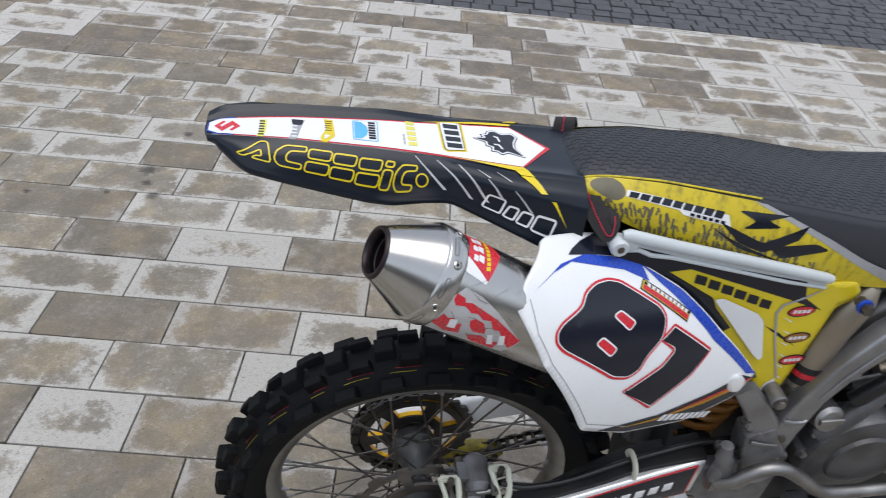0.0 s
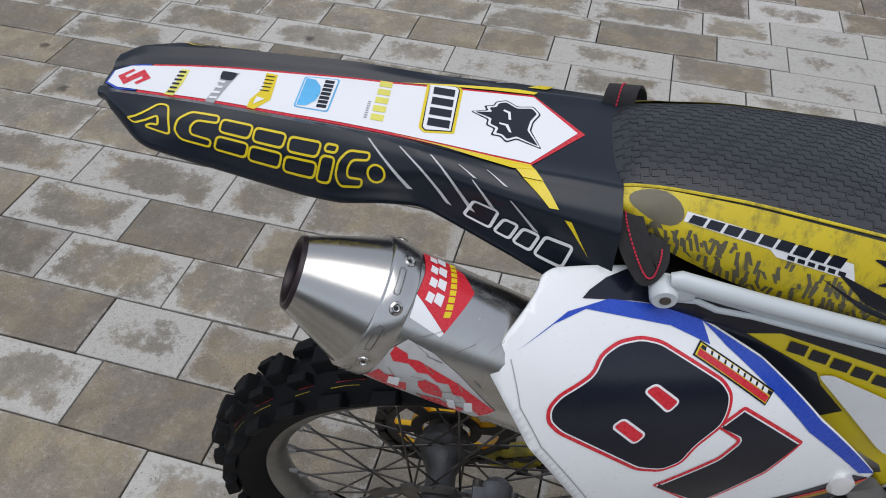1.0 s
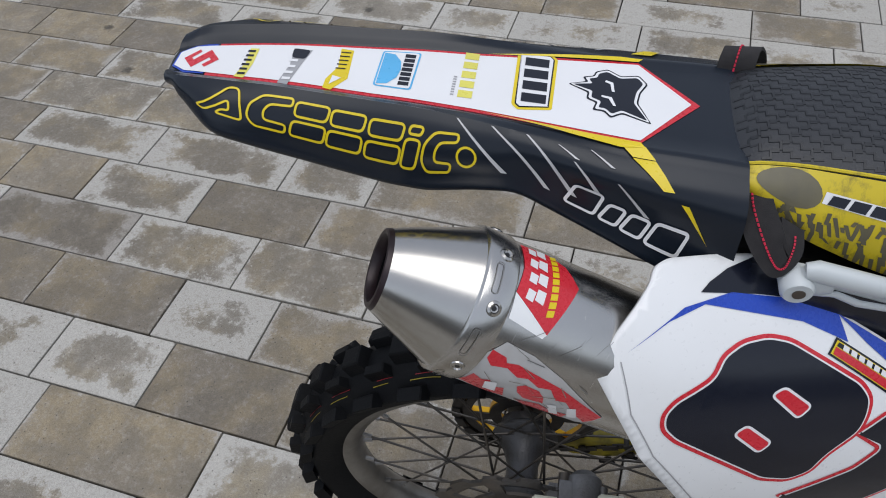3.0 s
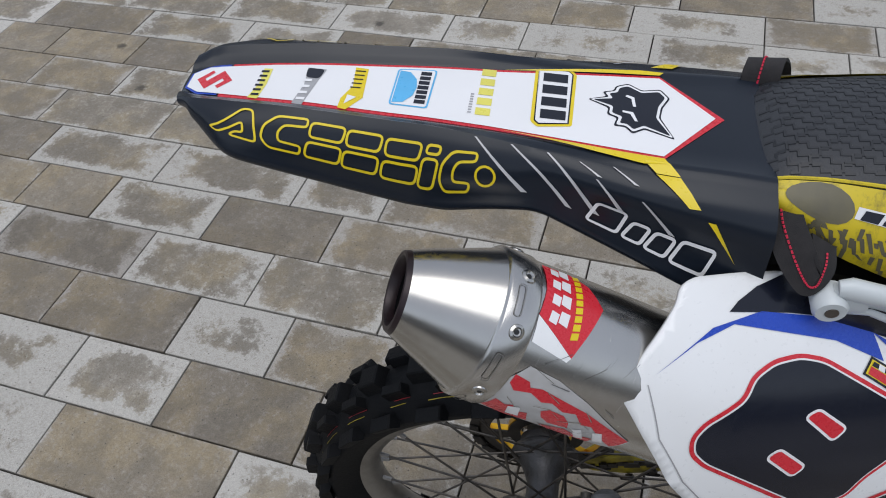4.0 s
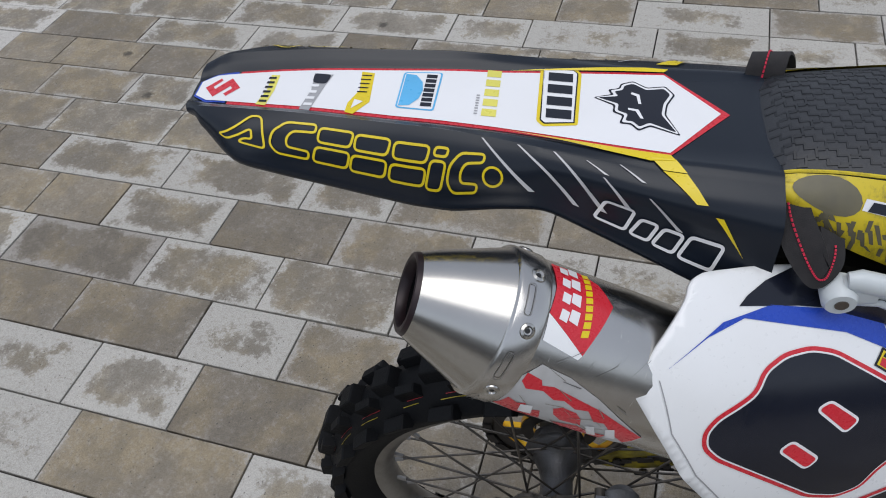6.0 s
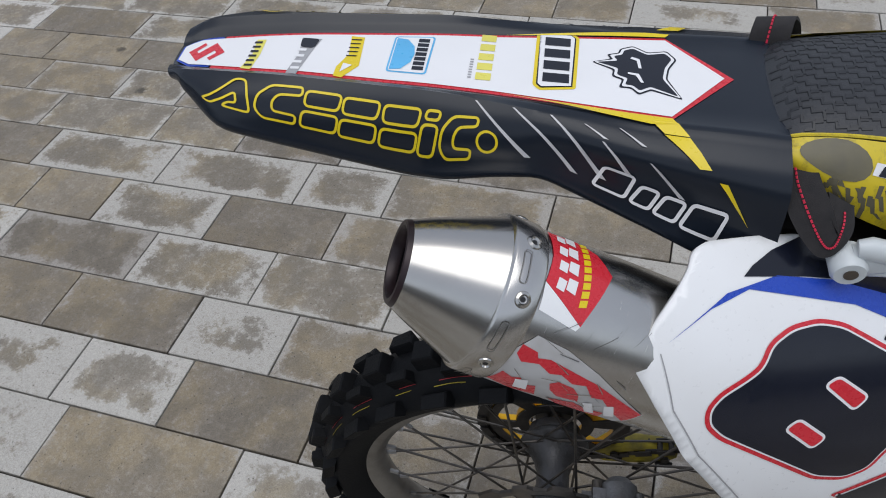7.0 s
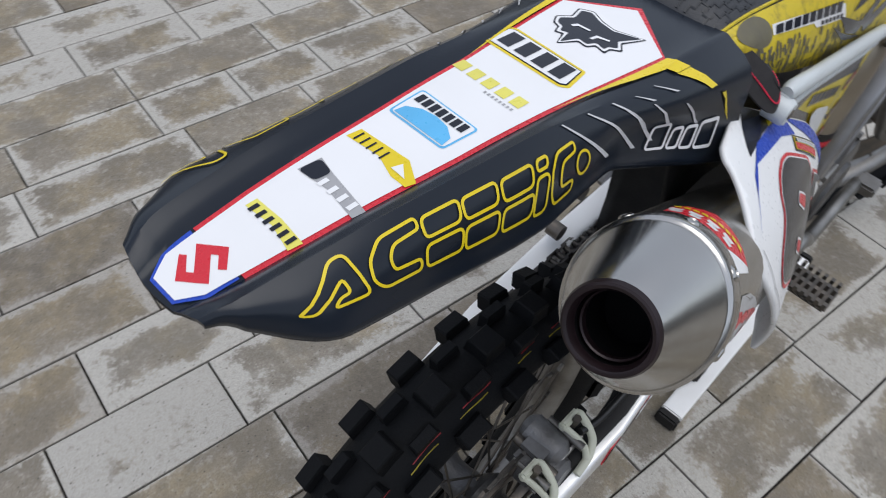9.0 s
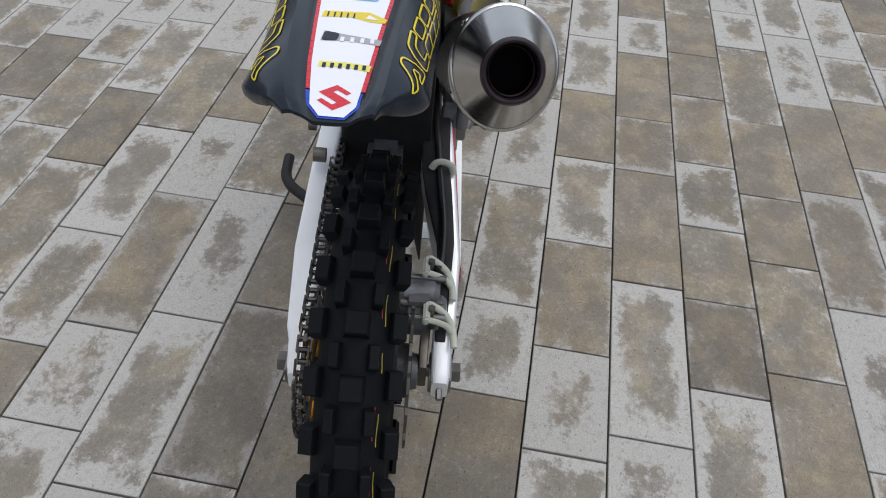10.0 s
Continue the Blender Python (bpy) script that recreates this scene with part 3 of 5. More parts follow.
    blocks("print", fender_top, -.0655, -.020, -.0632, .002, 8, GREY_INK, o, .0012, across=True, gap=.5)
    frame_out = rounded([(-.0235, -.0205), (-.019, -.0255), (.004, -.0215), (.0055, .0345), (.001, .0395), (-.0235, .0385)], .002)
    top("sticker", [frame_out], YELLOW_INK)
    top("sticker", [inset(frame_out, .0022)], NAVY_INK, .0013)
    top("sticker", [inset(frame_out, .0032)], WHITE_INK, .0016)
    blocks("print", fender_top, -.0175, -.019, -.0005, .034, 4, NAVY_INK, o, .0019, across=True, gap=.3)
    mark = [(.017, .009), (.031, .012), (.028, .017), (.034, .019), (.035, .024), (.041, .027), (.050, .021), (.062, .024), (.066, .018), (.061, .008), (.059, -.004), (.068, -.021), (.051, -.013), (.044, -.018), (.040, -.013), (.035, -.013), (.037, -.006), (.030, -.003), (.031, .004)]
    top("sticker", [rounded(inset(mark, -.0030), .002)], NAVY_INK, .0012)
    top("sticker", [rounded(inset(mark, -.0018), .002)], WHITE_INK, .0014)
    top("sticker", [rounded(mark, .002)], NAVY_INK, .0016)
    top("sticker", [[(.040, .017), (.045, .015), (.046, .005), (.044, .005), (.043, .013), (.039, .015)], [(.037, .000), (.044, -.001), (.047, -.010), (.045, -.010), (.042, -.003), (.037, -.002)]], WHITE_INK, .0019)
    # strut below the fender
    part("fender_strut", rings([[(x, y, z) for x, y, z in ((.09 + k, -.05, .885 - k), (.09 + k, .05, .885 - k), (.12 + k, .05, .855 - k), (.12 + k, -.05, .855 - k))] for k in (0, .05, .10)]), BLACK_MATT, o)
    return o


rear_fender()

# number plates
PLATE = [0.016, 0.154, 0.1919, -0.1748, 0.2215, -3.236]


def plate(u, v):
    """Right number plate: a bowed sheet over a sloping plane; u runs forward, v up."""
    c = PLATE
    h = c[0] + c[1] * u + c[2] * v + c[3] * u * u + c[4] * u * v + c[5] * v * v
    return (.171 + .9035 * u - .0061 * v + .4285 * h, -.129 + .2788 * u + .7595 * v - .5878 * h, .822 - .3254 * u + .6505 * v + .6862 * h)


def plate_left(u, v):
    x, y, z = plate(u, v)
    return (x + .075, .040 - .42 * y, z)


def number_plate(chart, turn):
    outline = rounded([(-.0905, .0752), (-.0595, .0799), (-.028, .083), (.014, .055), (.083, .022), (.156, -.027), (.257, -.082), (.242, -.112), (.176, -.140), (.084, -.149), (.010, -.141), (-.0876, -.064), (-.1146, -.031), (-.136, -.002), (-.1246, .0235), (-.1105, .0450), (-.1022, .0590), (-.0993, .0690)], .007)
    o = decal("number_plate", [outline], chart, 0, WHITE, bike, "scuffed white plastic number plate", turn=turn, step=.010)
    so = o.modifiers.new("thickness", "SOLIDIFY")
    so.thickness, so.offset = .0035, -1.0

    def film(name, loops, material, lift):
        return decal(name, loops, chart, lift, material, o, turn=turn, step=.010)
    film("blue_flash", [[(-.116, .012), (-.080, .044), (-.048, .056), (.012, .054), (.083, .020), (.156, -.029), (.254, -.081), (.236, -.081), (.150, -.040), (.100, -.006), (.050, .028), (.028, .046), (.036, .028), (.002, .040), (-.066, .047), (-.090, .034)]], BLUE_INK, .0006)
    film("dark_corner", [[(-.0690, .0545), (-.0628, .0616), (-.0496, .0715), (-.0310, .0800), (-.027, .0815), (.012, .0545), (-.03, .0560)]], NAVY_INK, .0006)
    film("dark_band", [[(.232, -.083), (.252, -.086), (.240, -.110), (.175, -.138), (.084, -.147), (.036, -.143), (.120, -.128), (.190, -.103)]], NAVY_INK, .0006)
    film("gold_band", [[(.250, -.090), (.246, -.096), (.190, -.117), (.120, -.135), (.060, -.143), (.125, -.1315), (.190, -.112)]], GOLD, .0009)
    film("red_band", [[(.252, -.086), (.250, -.0895), (.190, -.1115), (.135, -.1285), (.190, -.1085)]], RED_INK, .0010)
    blocks("print", chart, .125, -.136, .215, -.128, 9, WHITE_INK, o, .0011, turn=turn, slant=.004)
    # the race number: red edge, pale line, dark figure
    eight = [(-.057, .000), (-.053, .015), (-.040, .026), (-.022, .031), (-.005, .029), (.053, .002), (.064, -.009), (.067, -.023), (.066, -.037), (.051, -.057), (.047, -.073), (.033, -.082), (.010, -.081), (-.070, -.050), (-.082, -.041), (-.085, -.029), (-.079, -.018), (-.066, -.008)]
    one = [(.078, -.019), (.150, -.049), (.134, -.081), (.094, -.119), (.034, -.096), (.076, -.066), (.086, -.050), (.060, -.038)]
    for shape, r in ((rounded(eight, .006), .005), (rounded(one, .003), .004)):
        film("figure_edge", [shape], RED_INK, .0006)
        film("figure_line", [inset(shape, .0028)], WHITE_INK, .0009)
        film("figure", [inset(shape, .0040)], NAVY_INK, .0012)
    for h in (((-.011, -.011), (-.004, -.006), (.018, -.018), (.012, -.026)), ((-.028, -.041), (-.022, -.035), (.0, -.047), (-.005, -.054))):
        p = rounded(h, .003)
        film("figure_line", [inset(p, -.0018)], WHITE_INK, .0015)
        film("figure_edge", [p], RED_INK, .0018)
    lab = [(.027, .031), (.100, -.005), (.096, -.018), (.022, .019)]
    film("sticker", [lab], NAVY_INK, .0006)
    film("sticker", [inset(lab, .0014)], YELLOW_INK, .0009)
    film("sticker", [[(.027, .0245), (.0965, -.010), (.0945, -.0150), (.0255, .0195)]], RED_INK, .0012)
    film("sticker", [[(.029, .0275), (.098, -.0060), (.0972, -.0090), (.0275, .0250)]], NAVY_INK, .0012)
    loops = []
    for i in range(10):
        a, b = .032 + i * .0063, .0225 - i * .0031
        loops.append([(a, b), (a + .0046, b - .0022), (a + .0050, b + .0016), (a + .0006, b + .0038)])
    film("print", loops, WHITE_INK, .0015)
    film("rim_line", [[(-.119, .006), (-.1045, -.030), (-.078, -.0615), (.012, -.1325), (.084, -.1400), (.084, -.1408), (.0115, -.1333), (-.0787, -.0621), (-.1053, -.0304), (-.1198, .006)]], GREY_INK, .0007)
    rnd = random.Random(21)
    for _ in range(16):
        u, v, l, k = rnd.uniform(-.12, .20), rnd.uniform(-.13, .02), rnd.uniform(.004, .014), rnd.uniform(-.5, .3)
        if u < -.085 or -.09 < u < .15 or v > -.02 - u * .4 or v < -.115 + u * .1 or (u < -.06 and v < -.03 - (u + .13)):
            continue
        film("scuff", [[(u, v), (u + l, v + l * k), (u + l * .9, v + l * k + .0007), (u + l * .3, v + l * k * .3 + .0010)]], GREY_INK, .0007)
    return o


number_plate(plate, 1.0)
number_plate(plate_left, -1.0)

# silencer
S0, SD = Vector((-.1000, -.1290, .9055)), Vector((.866, .034, -.499)).normalized()
SS = SD.cross(Vector((0, 0, 1))).normalized()
SU = SS.cross(SD)
FACE = Vector((.899, .105, -.425)).normalized()
SIL_Y = [(0, .0270), (.0135, .0325), (.052, .0465), (.0545, .0475), (.10, .0500), (.40, .0520)]
SIL_Z = [(0, .0270), (.0135, .0345), (.052, .0535), (.0545, .0545), (.10, .0545), (.40, .0545)]


def sil(a, g, r=1.0, grow=0.0):
    """A point of the silencer: a along its axis, g round it from its outer side towards its top; its mouth is cut a little askew."""
    v = SS * (math.cos(g) * (lerp(SIL_Y, a) + grow) * r) + SU * (math.sin(g) * (lerp(SIL_Z, a) + grow) * r)
    return tuple(S0 + SD * a + v - SD * (v.dot(FACE) / SD.dot(FACE) * max(0, 1 - a / .06)))


def silencer():
    n = 48

    def hoop(a, r=1.0, grow=0.0):
        return [sil(a, 2 * math.pi * k / n, r, grow) for k in range(n)]
    o = part("silencer", rings([hoop(a) for a in (.066, .10, .14, .18, .22, .26, .30, .34)]), BODY_STEEL, bike, "scuffed stainless steel exhaust silencer with torn red stickers")
    part("end_cap", rings([hoop(a) for a in (.002, .005, .0135, .022, .031, .040, .047, .052, .0545)], caps=False), STEEL, o, "brushed steel tapered end cap")
    part("clamp_band", rings([hoop(a, 1, g) for a, g in ((.053, .0), (.0538, .0017), (.055, .0022), (.0735, .0018), (.0750, .0012), (.0752, -.001))], caps=False), BODY_STEEL, o)
    part("outlet", rings([hoop(a, r) for a, r in ((.0025, .995), (.0004, 1.005), (-.0012, .985), (-.0018, .93), (-.0012, .86), (.002, .77), (.006, .72))], caps=False), SOOT, o, "sooty dark outlet lip")
    part("throat", rings([hoop(a, r) for a, r in ((.0055, .725), (.012, .70), (.05, .42))], caps=False), THROAT, o)
    part("inner_ring", rings([hoop(a, r) for a, r in ((.016, .68), (.0115, .665), (.0105, .64), (.0115, .60), (.020, .57))], caps=False), SOOT, o)
    part("baffle", rings([hoop(a, r) for a, r in ((.05, .43), (.051, .01))]), THROAT, o)
    for g in (1.63, .90, -.01, -.95, -1.8, -2.6, 2.4):
        p, q = Vector(sil(.0648, g, 1, .0012)), Vector(sil(.0648, g, 1, .006))
        d, s, w = frame_of(p, q)
        prof = [(0, .0054), (.0014, .0048), (.0022, .0032), (.0012, .0026), (.0006, .0004)]
        part("rivet", rings([[tuple(p + d * h + (s * math.cos(2 * math.pi * k / 16) + w * math.sin(2 * math.pi * k / 16)) * r) for k in range(16)] for h, r in prof]), STEEL, o)
        part("rivet_hole", rings([[tuple(p + d * h + (s * math.cos(2 * math.pi * k / 10) + w * math.sin(2 * math.pi * k / 10)) * r) for k in range(10)] for h, r in ((.0008, .0017), (.0014, .0015))]), HOSE, o)
    m = (1, .052)
    for g in (.41, -.48, 1.27):
        p = rounded([(.0588, (g - .20) * .052), (.0634, (g - .20) * .052), (.0634, (g + .20) * .052), (.0588, (g + .20) * .052)], .0022)
        decal("slot", [[(a, b / .052) for a, b in q] for q in stroke(p, .0006)], sil, .0030, ALLOY, o, turn=1, metric=m)
    decal("sticker", [[(.0778, 2.06), (.0990, 2.05), (.1112, 1.90), (.1196, 1.58), (.1086, 1.06), (.1048, .845), (.0758, 1.20), (.0785, 1.57)]], sil, .0006, RED_INK, o, turn=1, metric=m)
    decal("sticker", [[(.0756, 1.20), (.1048, .845), (.1029, .785), (.0766, .865)]], sil, .0005, WHITE, o, turn=1, metric=m)
    loops = []
    for i in range(4):
        g = 1.17 + i * .235
        loops += [[(.0825, g), (.0880, g - .02), (.0890, g + .12), (.0835, g + .14)], [(.0890, g + .02), (.0955, g - .01), (.0962, g + .16), (.0900, g + .17)]]
    decal("print", loops, sil, .0009, WHITE_INK, o, turn=1, metric=m)
    blocks("print", sil, .0995, 1.03, .1045, 2.02, 9, YELLOW_INK, o, .0009, turn=1, metric=m, across=True, slant=.03, gap=.22)
    # a second sticker, half worn away
    decal("sticker", [[(.0735, .30), (.0830, .59), (.1046, .55), (.1308, .39), (.1762, .0), (.1718, -.50), (.1261, -.60), (.0780, -.70)]], sil, .0005, PEEL, o, "worn grey backing of a torn sticker", turn=1, metric=m)
    decal("sticker", [[(.0772, .29), (.0773, .43), (.0880, .40), (.0905, .33), (.0980, .37), (.1351, .25), (.1752, .01), (.1720, -.30), (.1600, -.16), (.1450, .05), (.1380, .02), (.1287, .18), (.1200, .14), (.1098, .22), (.1030, .18), (.0931, .26), (.0826, .20)]], sil, .0008, RED_INK, o, turn=1, metric=m)
    decal("sticker", [[(.0759, -.40), (.0781, -.06), (.0860, -.12), (.0905, -.06), (.0960, -.20), (.1026, -.12), (.1100, -.40), (.0950, -.52)], [(.1080, .02), (.1120, .10), (.1230, .08), (.1300, -.02), (.1340, -.16), (.1200, -.20), (.1120, -.10)], [(.1180, -.36), (.1330, -.22), (.1450, -.30), (.1560, -.24), (.1600, -.50), (.1300, -.54)]], sil, .0008, RED_INK, o, turn=1, metric=m)
    decal("print", [[(.0885, -.12), (.0955, -.05), (.1010, -.30), (.0930, -.36)], [(.1370, -.14), (.1420, -.08), (.1530, -.36), (.1480, -.42)], [(.1500, -.06), (.1550, .0), (.1640, -.24), (.1590, -.32)]], sil, .0011, WHITE_INK, o, turn=1, metric=m)
    rnd = random.Random(5)
    for k in range(22):
        a, g, l, s = rnd.uniform(.078, .145), rnd.uniform(-.35, 1.0), rnd.uniform(.004, .014), rnd.uniform(-.15, .25)
        w = rnd.uniform(.006, .016)
        decal("scratch", [[(a, g), (a + l, g + s), (a + l, g + s + w), (a, g + w * .7)]], sil, .0010, (BODY_STEEL, STEEL, CAST)[k % 3], o, turn=1, metric=m)
    part("mid_pipe", tube(bend([tuple(S0 + SD * .32), tuple(S0 + SD * .40), (.42, -.075, .66), (.56, -.055, .58), (.60, -.05, .74), (.70, -.06, .80)], .05), .026, 16), ALLOY, bike, "grey metal exhaust mid pipe")
    return o


silencer()

# seat
SEAT_Z = [(.118, .932), (.124, .946), (.140, .954), (.2, .956), (.3, .951), (.4, .932), (.5, .917), (.62, .914), (.72, .930)]
SEAM_Y = [(.118, .042), (.124, .047), (.16, .0505), (.22, .058), (.34, .070), (.5, .078), (.72, .075)]
SEAM_Z = [(.118, .930), (.124, .942), (.16, .946), (.22, .945), (.34, .930), (.5, .903), (.72, .905)]
LOW_Y = [(.118, .046), (.13, .056), (.15, .066), (.168, .072), (.2165, .079), (.34, .087), (.5, .090), (.72, .085)]
LOW_Z = [(.118, .926), (.13, .929), (.15, .917), (.168, .905), (.2165, .886), (.271, .868), (.34, .846), (.48, .815), (.54, .808), (.72, .80)]


def glide(points, n):
    """A smooth line through the points, n steps from each to the next."""
    v = [Vector(p) for p in points]
    v = [v[0] * 2 - v[1]] + v + [v[-1] * 2 - v[-2]]
    line = []
    for a, b, c, d in zip(v, v[1:], v[2:], v[3:]):
        for i in range(n):
            t = i / n
            line.append(b + (c - a) * (t / 2) + (a * 2 - b * 5 + c * 4 - d) * (t * t / 2) + (b * 3 - a - c * 3 + d) * (t ** 3 / 2))
    return line + [v[-2]]


def seat_side(x, t, s=-1):
    y0, z0, y1, z1 = soft(SEAM_Y, x), soft(SEAM_Z, x), soft(LOW_Y, x), soft(LOW_Z, x)
    b = .008 * math.sin(math.pi * t)
    return (x, s * (y0 + (y1 - y0) * t + b), z0 + (z1 - z0) * t + b * .3)


def seat():
    xs = [.118 + .602 * i / 60 for i in range(61)]
    rows = []
    for x in xs:
        zc, ys, zs = soft(SEAT_Z, x), soft(SEAM_Y, x), soft(SEAM_Z, x)
        half = [(x, ys * k, zs + (zc - zs) * (1 - k ** 3)) for k in (.0, .2, .4, .6, .75, .88, .96, 1.0)]
        rows.append([(a, -b, c) for a, b, c in half[:0:-1]] + half)
    bm = rings(rows, caps=False, closed=False)
    o = part("seat", bm, SEAT_TOP, bike, "black gripper seat with yellow printed sides", thick=.006)
    # raised grip pattern on the top, as short zigzag ribs
    bm = bmesh.new()

    def top(x, y):
        ys = soft(SEAM_Y, x)
        k = min(1, abs(y) / ys)
        return Vector((x, y, soft(SEAM_Z, x) + (soft(SEAT_Z, x) - soft(SEAM_Z, x)) * (1 - k ** 3)))
    rnd = random.Random(4)
    row, y = 0, -.066
    while y < .067:
        x, k = .128 + (row % 2) * .0061, 0
        while x < .66:
            u = .0021 if (k + row // 2) % 2 else -.0021
            line = [(x, y - u), (x + .0045, y - u), (x + .0045, y + u), (x + .0090, y + u)]
            for (a0, b0), (a1, b1) in zip(line, line[1:]):
                if max(abs(b0), abs(b1)) > soft(SEAM_Y, a0) * .95:
                    continue
                d = Vector((a1 - a0, b1 - b0)).normalized() * .0007
                n = Vector((-d.y, d.x))
                a0, b0, a1, b1 = a0 - d.x, b0 - d.y, a1 + d.x, b1 + d.y
                h = rnd.uniform(.0003, .0005)
                lo = [top(a0 + n.x * 1.5, b0 + n.y * 1.5), top(a1 + n.x * 1.5, b1 + n.y * 1.5), top(a1 - n.x * 1.5, b1 - n.y * 1.5), top(a0 - n.x * 1.5, b0 - n.y * 1.5)]
                hi = [top(a0 + n.x, b0 + n.y), top(a1 + n.x, b1 + n.y), top(a1 - n.x, b1 - n.y), top(a0 - n.x, b0 - n.y)]
                v = [bm.verts.new(q + Vector((0, 0, z))) for z, ring in ((-.0003, lo), (h, hi)) for q in ring]
                for f in ((4, 5, 6, 7), (0, 1, 5, 4), (2, 3, 7, 6), (1, 2, 6, 5), (3, 0, 4, 7)):
                    bm.faces.new([v[j] for j in f])
            x += .0122
            k += 1
        y += .0056
        row += 1
    part("grip_ribs", bm, SEAT_RIB, o)
    ts = [i / 10 for i in range(11)]
    for s in (-1, 1):
        bm = rings([[seat_side(x, t, s) for t in ts] for x in xs], caps=False, closed=False)
        part("seat_skirt", bm, SEAT_TOP, o, "plain black vinyl skirt", thick=.003)

        def chart(x, t, s=s):
            return seat_side(x, t, s)
        m = (1, .08)
        lo = [(.120, .06), (.16, .03), (.25, .03), (.335, .04), (.415, .34), (.495, .66), (.575, .985), (.40, .99), (.30, .99), (.2, .99), (.165, .99), (.146, .95), (.132, .80), (.122, .40)]
        decal("side_cover", [lo], chart, .0018, SEAT_SIDE, o, "smudged yellow printed vinyl side cover", turn=s, metric=m)
        decal("white_piping", [[(.330, .05), (.345, .05), (.442, .36), (.525, .66), (.615, 1.0), (.570, 1.0), (.496, .68), (.415, .36)]], chart, .0022, GREY_INK, o, turn=s, metric=m)
        decal("round_print", [[(.156 + .020 * math.cos(k * math.pi / 10), .30 + .26 * math.sin(k * math.pi / 10)) for k in range(20)]], chart, .0021, SMOKE, o, turn=s, metric=m)
        p = [(.178, .24), (.30, .30), (.305, .46), (.245, .46), (.24, .40), (.176, .38)]
        decal("sticker", [p], chart, .0022, WHITE_INK, o, turn=s, metric=m)
        blocks("print", chart, .181, .265, .296, .375, 9, NAVY_INK, o, .0026, turn=s, slant=-.003, gap=.18, metric=m)
        blocks("print", chart, .252, .40, .298, .445, 6, NAVY_INK, o, .0026, turn=s, gap=.3, metric=m)
        for sw in ([(u + .02, w - .08) for u, w in q] for q in ([(.29, .28), (.36, .22), (.33, .34), (.35, .40), (.30, .52), (.315, .38)], [(.27, .50), (.33, .66), (.385, .30), (.375, .52), (.335, .80), (.30, .74)], [(.34, .70), (.40, .52), (.42, .58), (.36, .84)], [(.26, .60), (.29, .72), (.36, .88), (.30, .82)])):
            decal("dark_swoosh", [rounded(sw, .02)], chart, .0023, NAVY_INK, o, turn=s, metric=m)
        rnd = random.Random(9)
        scr = []
        for _ in range(200):
            x, t = rnd.uniform(.15, .46), rnd.uniform(.45, .93)
            if t < .3 + (x - .33) * 4.0:
                continue
            h, lean = rnd.uniform(.05, .24), rnd.uniform(-.004, .004)
            scr.append([(x, t), (x + .0028, t - .01), (x + .0046 + lean, min(.985, t + h)), (x + .0022 + lean, min(.985, t + h))])
        if scr:
            decal("scribble", scr, chart, .0021, SMOKE, o, turn=s, metric=m)
        # seam with stitches
        seam = [seat_side(x, .0, s) for x in xs]
        part("seam_piping", tube([(x, y, z + (.0006 if s < 0 else -.0035)) for x, y, z in seam if x < .345], .0013, 6), SEAT_SIDE, o)
    # grab strap: a ribbon down the near side that turns up behind the rail, and a loop on the far side
    near = ([(.128, -.040, .918), (.1262, -.056, .9285), (.1285, -.068, .9205), (.1354, -.0825, .9080), (.1445, -.0925, .8975), (.1530, -.0985, .8925), (.1620, -.0965, .8970), (.1685, -.0890, .9050), (.1690, -.077, .913)],
            [(.150, -.044, .922), (.1475, -.060, .9305), (.1500, -.0715, .9275), (.1565, -.0845, .9180), (.1605, -.0920, .9090), (.1605, -.0935, .9070), (.1560, -.0905, .9110), (.1535, -.0840, .9170), (.153, -.074, .922)])
    far = [[(x + w, y, z) for x, y, z in ((.131, .043, .918), (.132, .047, .933), (.1335, .053, .9500), (.138, .062, .9515), (.146, .072, .937), (.152, .080, .912))] for w in (-.013, .013)]
    for edges in (near, far):
        a, b = (glide(e, 6) for e in edges)
        loops = []
        for k, (p, q) in enumerate(zip(a, b)):
            d = (a[min(k + 1, len(a) - 1)] + b[min(k + 1, len(b) - 1)] - a[max(k - 1, 0)] - b[max(k - 1, 0)])
            out = (q - p).cross(d).normalized() * (-.0024 if edges is near else .0024)
            loops.append([p, p + out, q + out, q])
        st = part("strap", rings(loops), WEB, o, "black webbing grab strap with red stitching")
        thread = [lp[1] * .56 + lp[2] * .44 + (lp[1] - lp[0]) * .25 for lp in loops]
        for p, q in zip(thread[3:], thread[4:-3]):
            part("stitch", tube([tuple(p), tuple(p + (q - p).normalized() * min(.0028, (q - p).length * .7))], .0007, 5), RED_THREAD, st)
    part("tail_block", box(.1235, -.043, .90, .165, .043, .938, .008), BLACK_MATT, o)
    return o


seat()

# ---- wheels ----
def spin(profile, c, seg=72, axis="y", bm=None, closed=True, start=0.0):
    """A body of rotation round the axle: profile points are (radius, offset along the axle)."""
    loops = []
    for i in range(seg):
        a = start + 2 * math.pi * i / seg
        loops.append([(c[0] + r * math.cos(a), c[1] + y, c[2] + r * math.sin(a)) for r, y in profile])
    bm = bm or bmesh.new()
    vs = [[bm.verts.new(p) for p in loop] for loop in loops]
    n = len(profile)
    for i in range(seg):
        a, b = vs[i], vs[(i + 1) % seg]
        for j in range(n if closed else n - 1):
            k = (j + 1) % n
            bm.faces.new((a[j], a[k], b[k], b[j]))
    return bm


def carcass(R, half, y):
    return R - .016 - .030 * min(1.15, abs(y) / half) ** 2.4


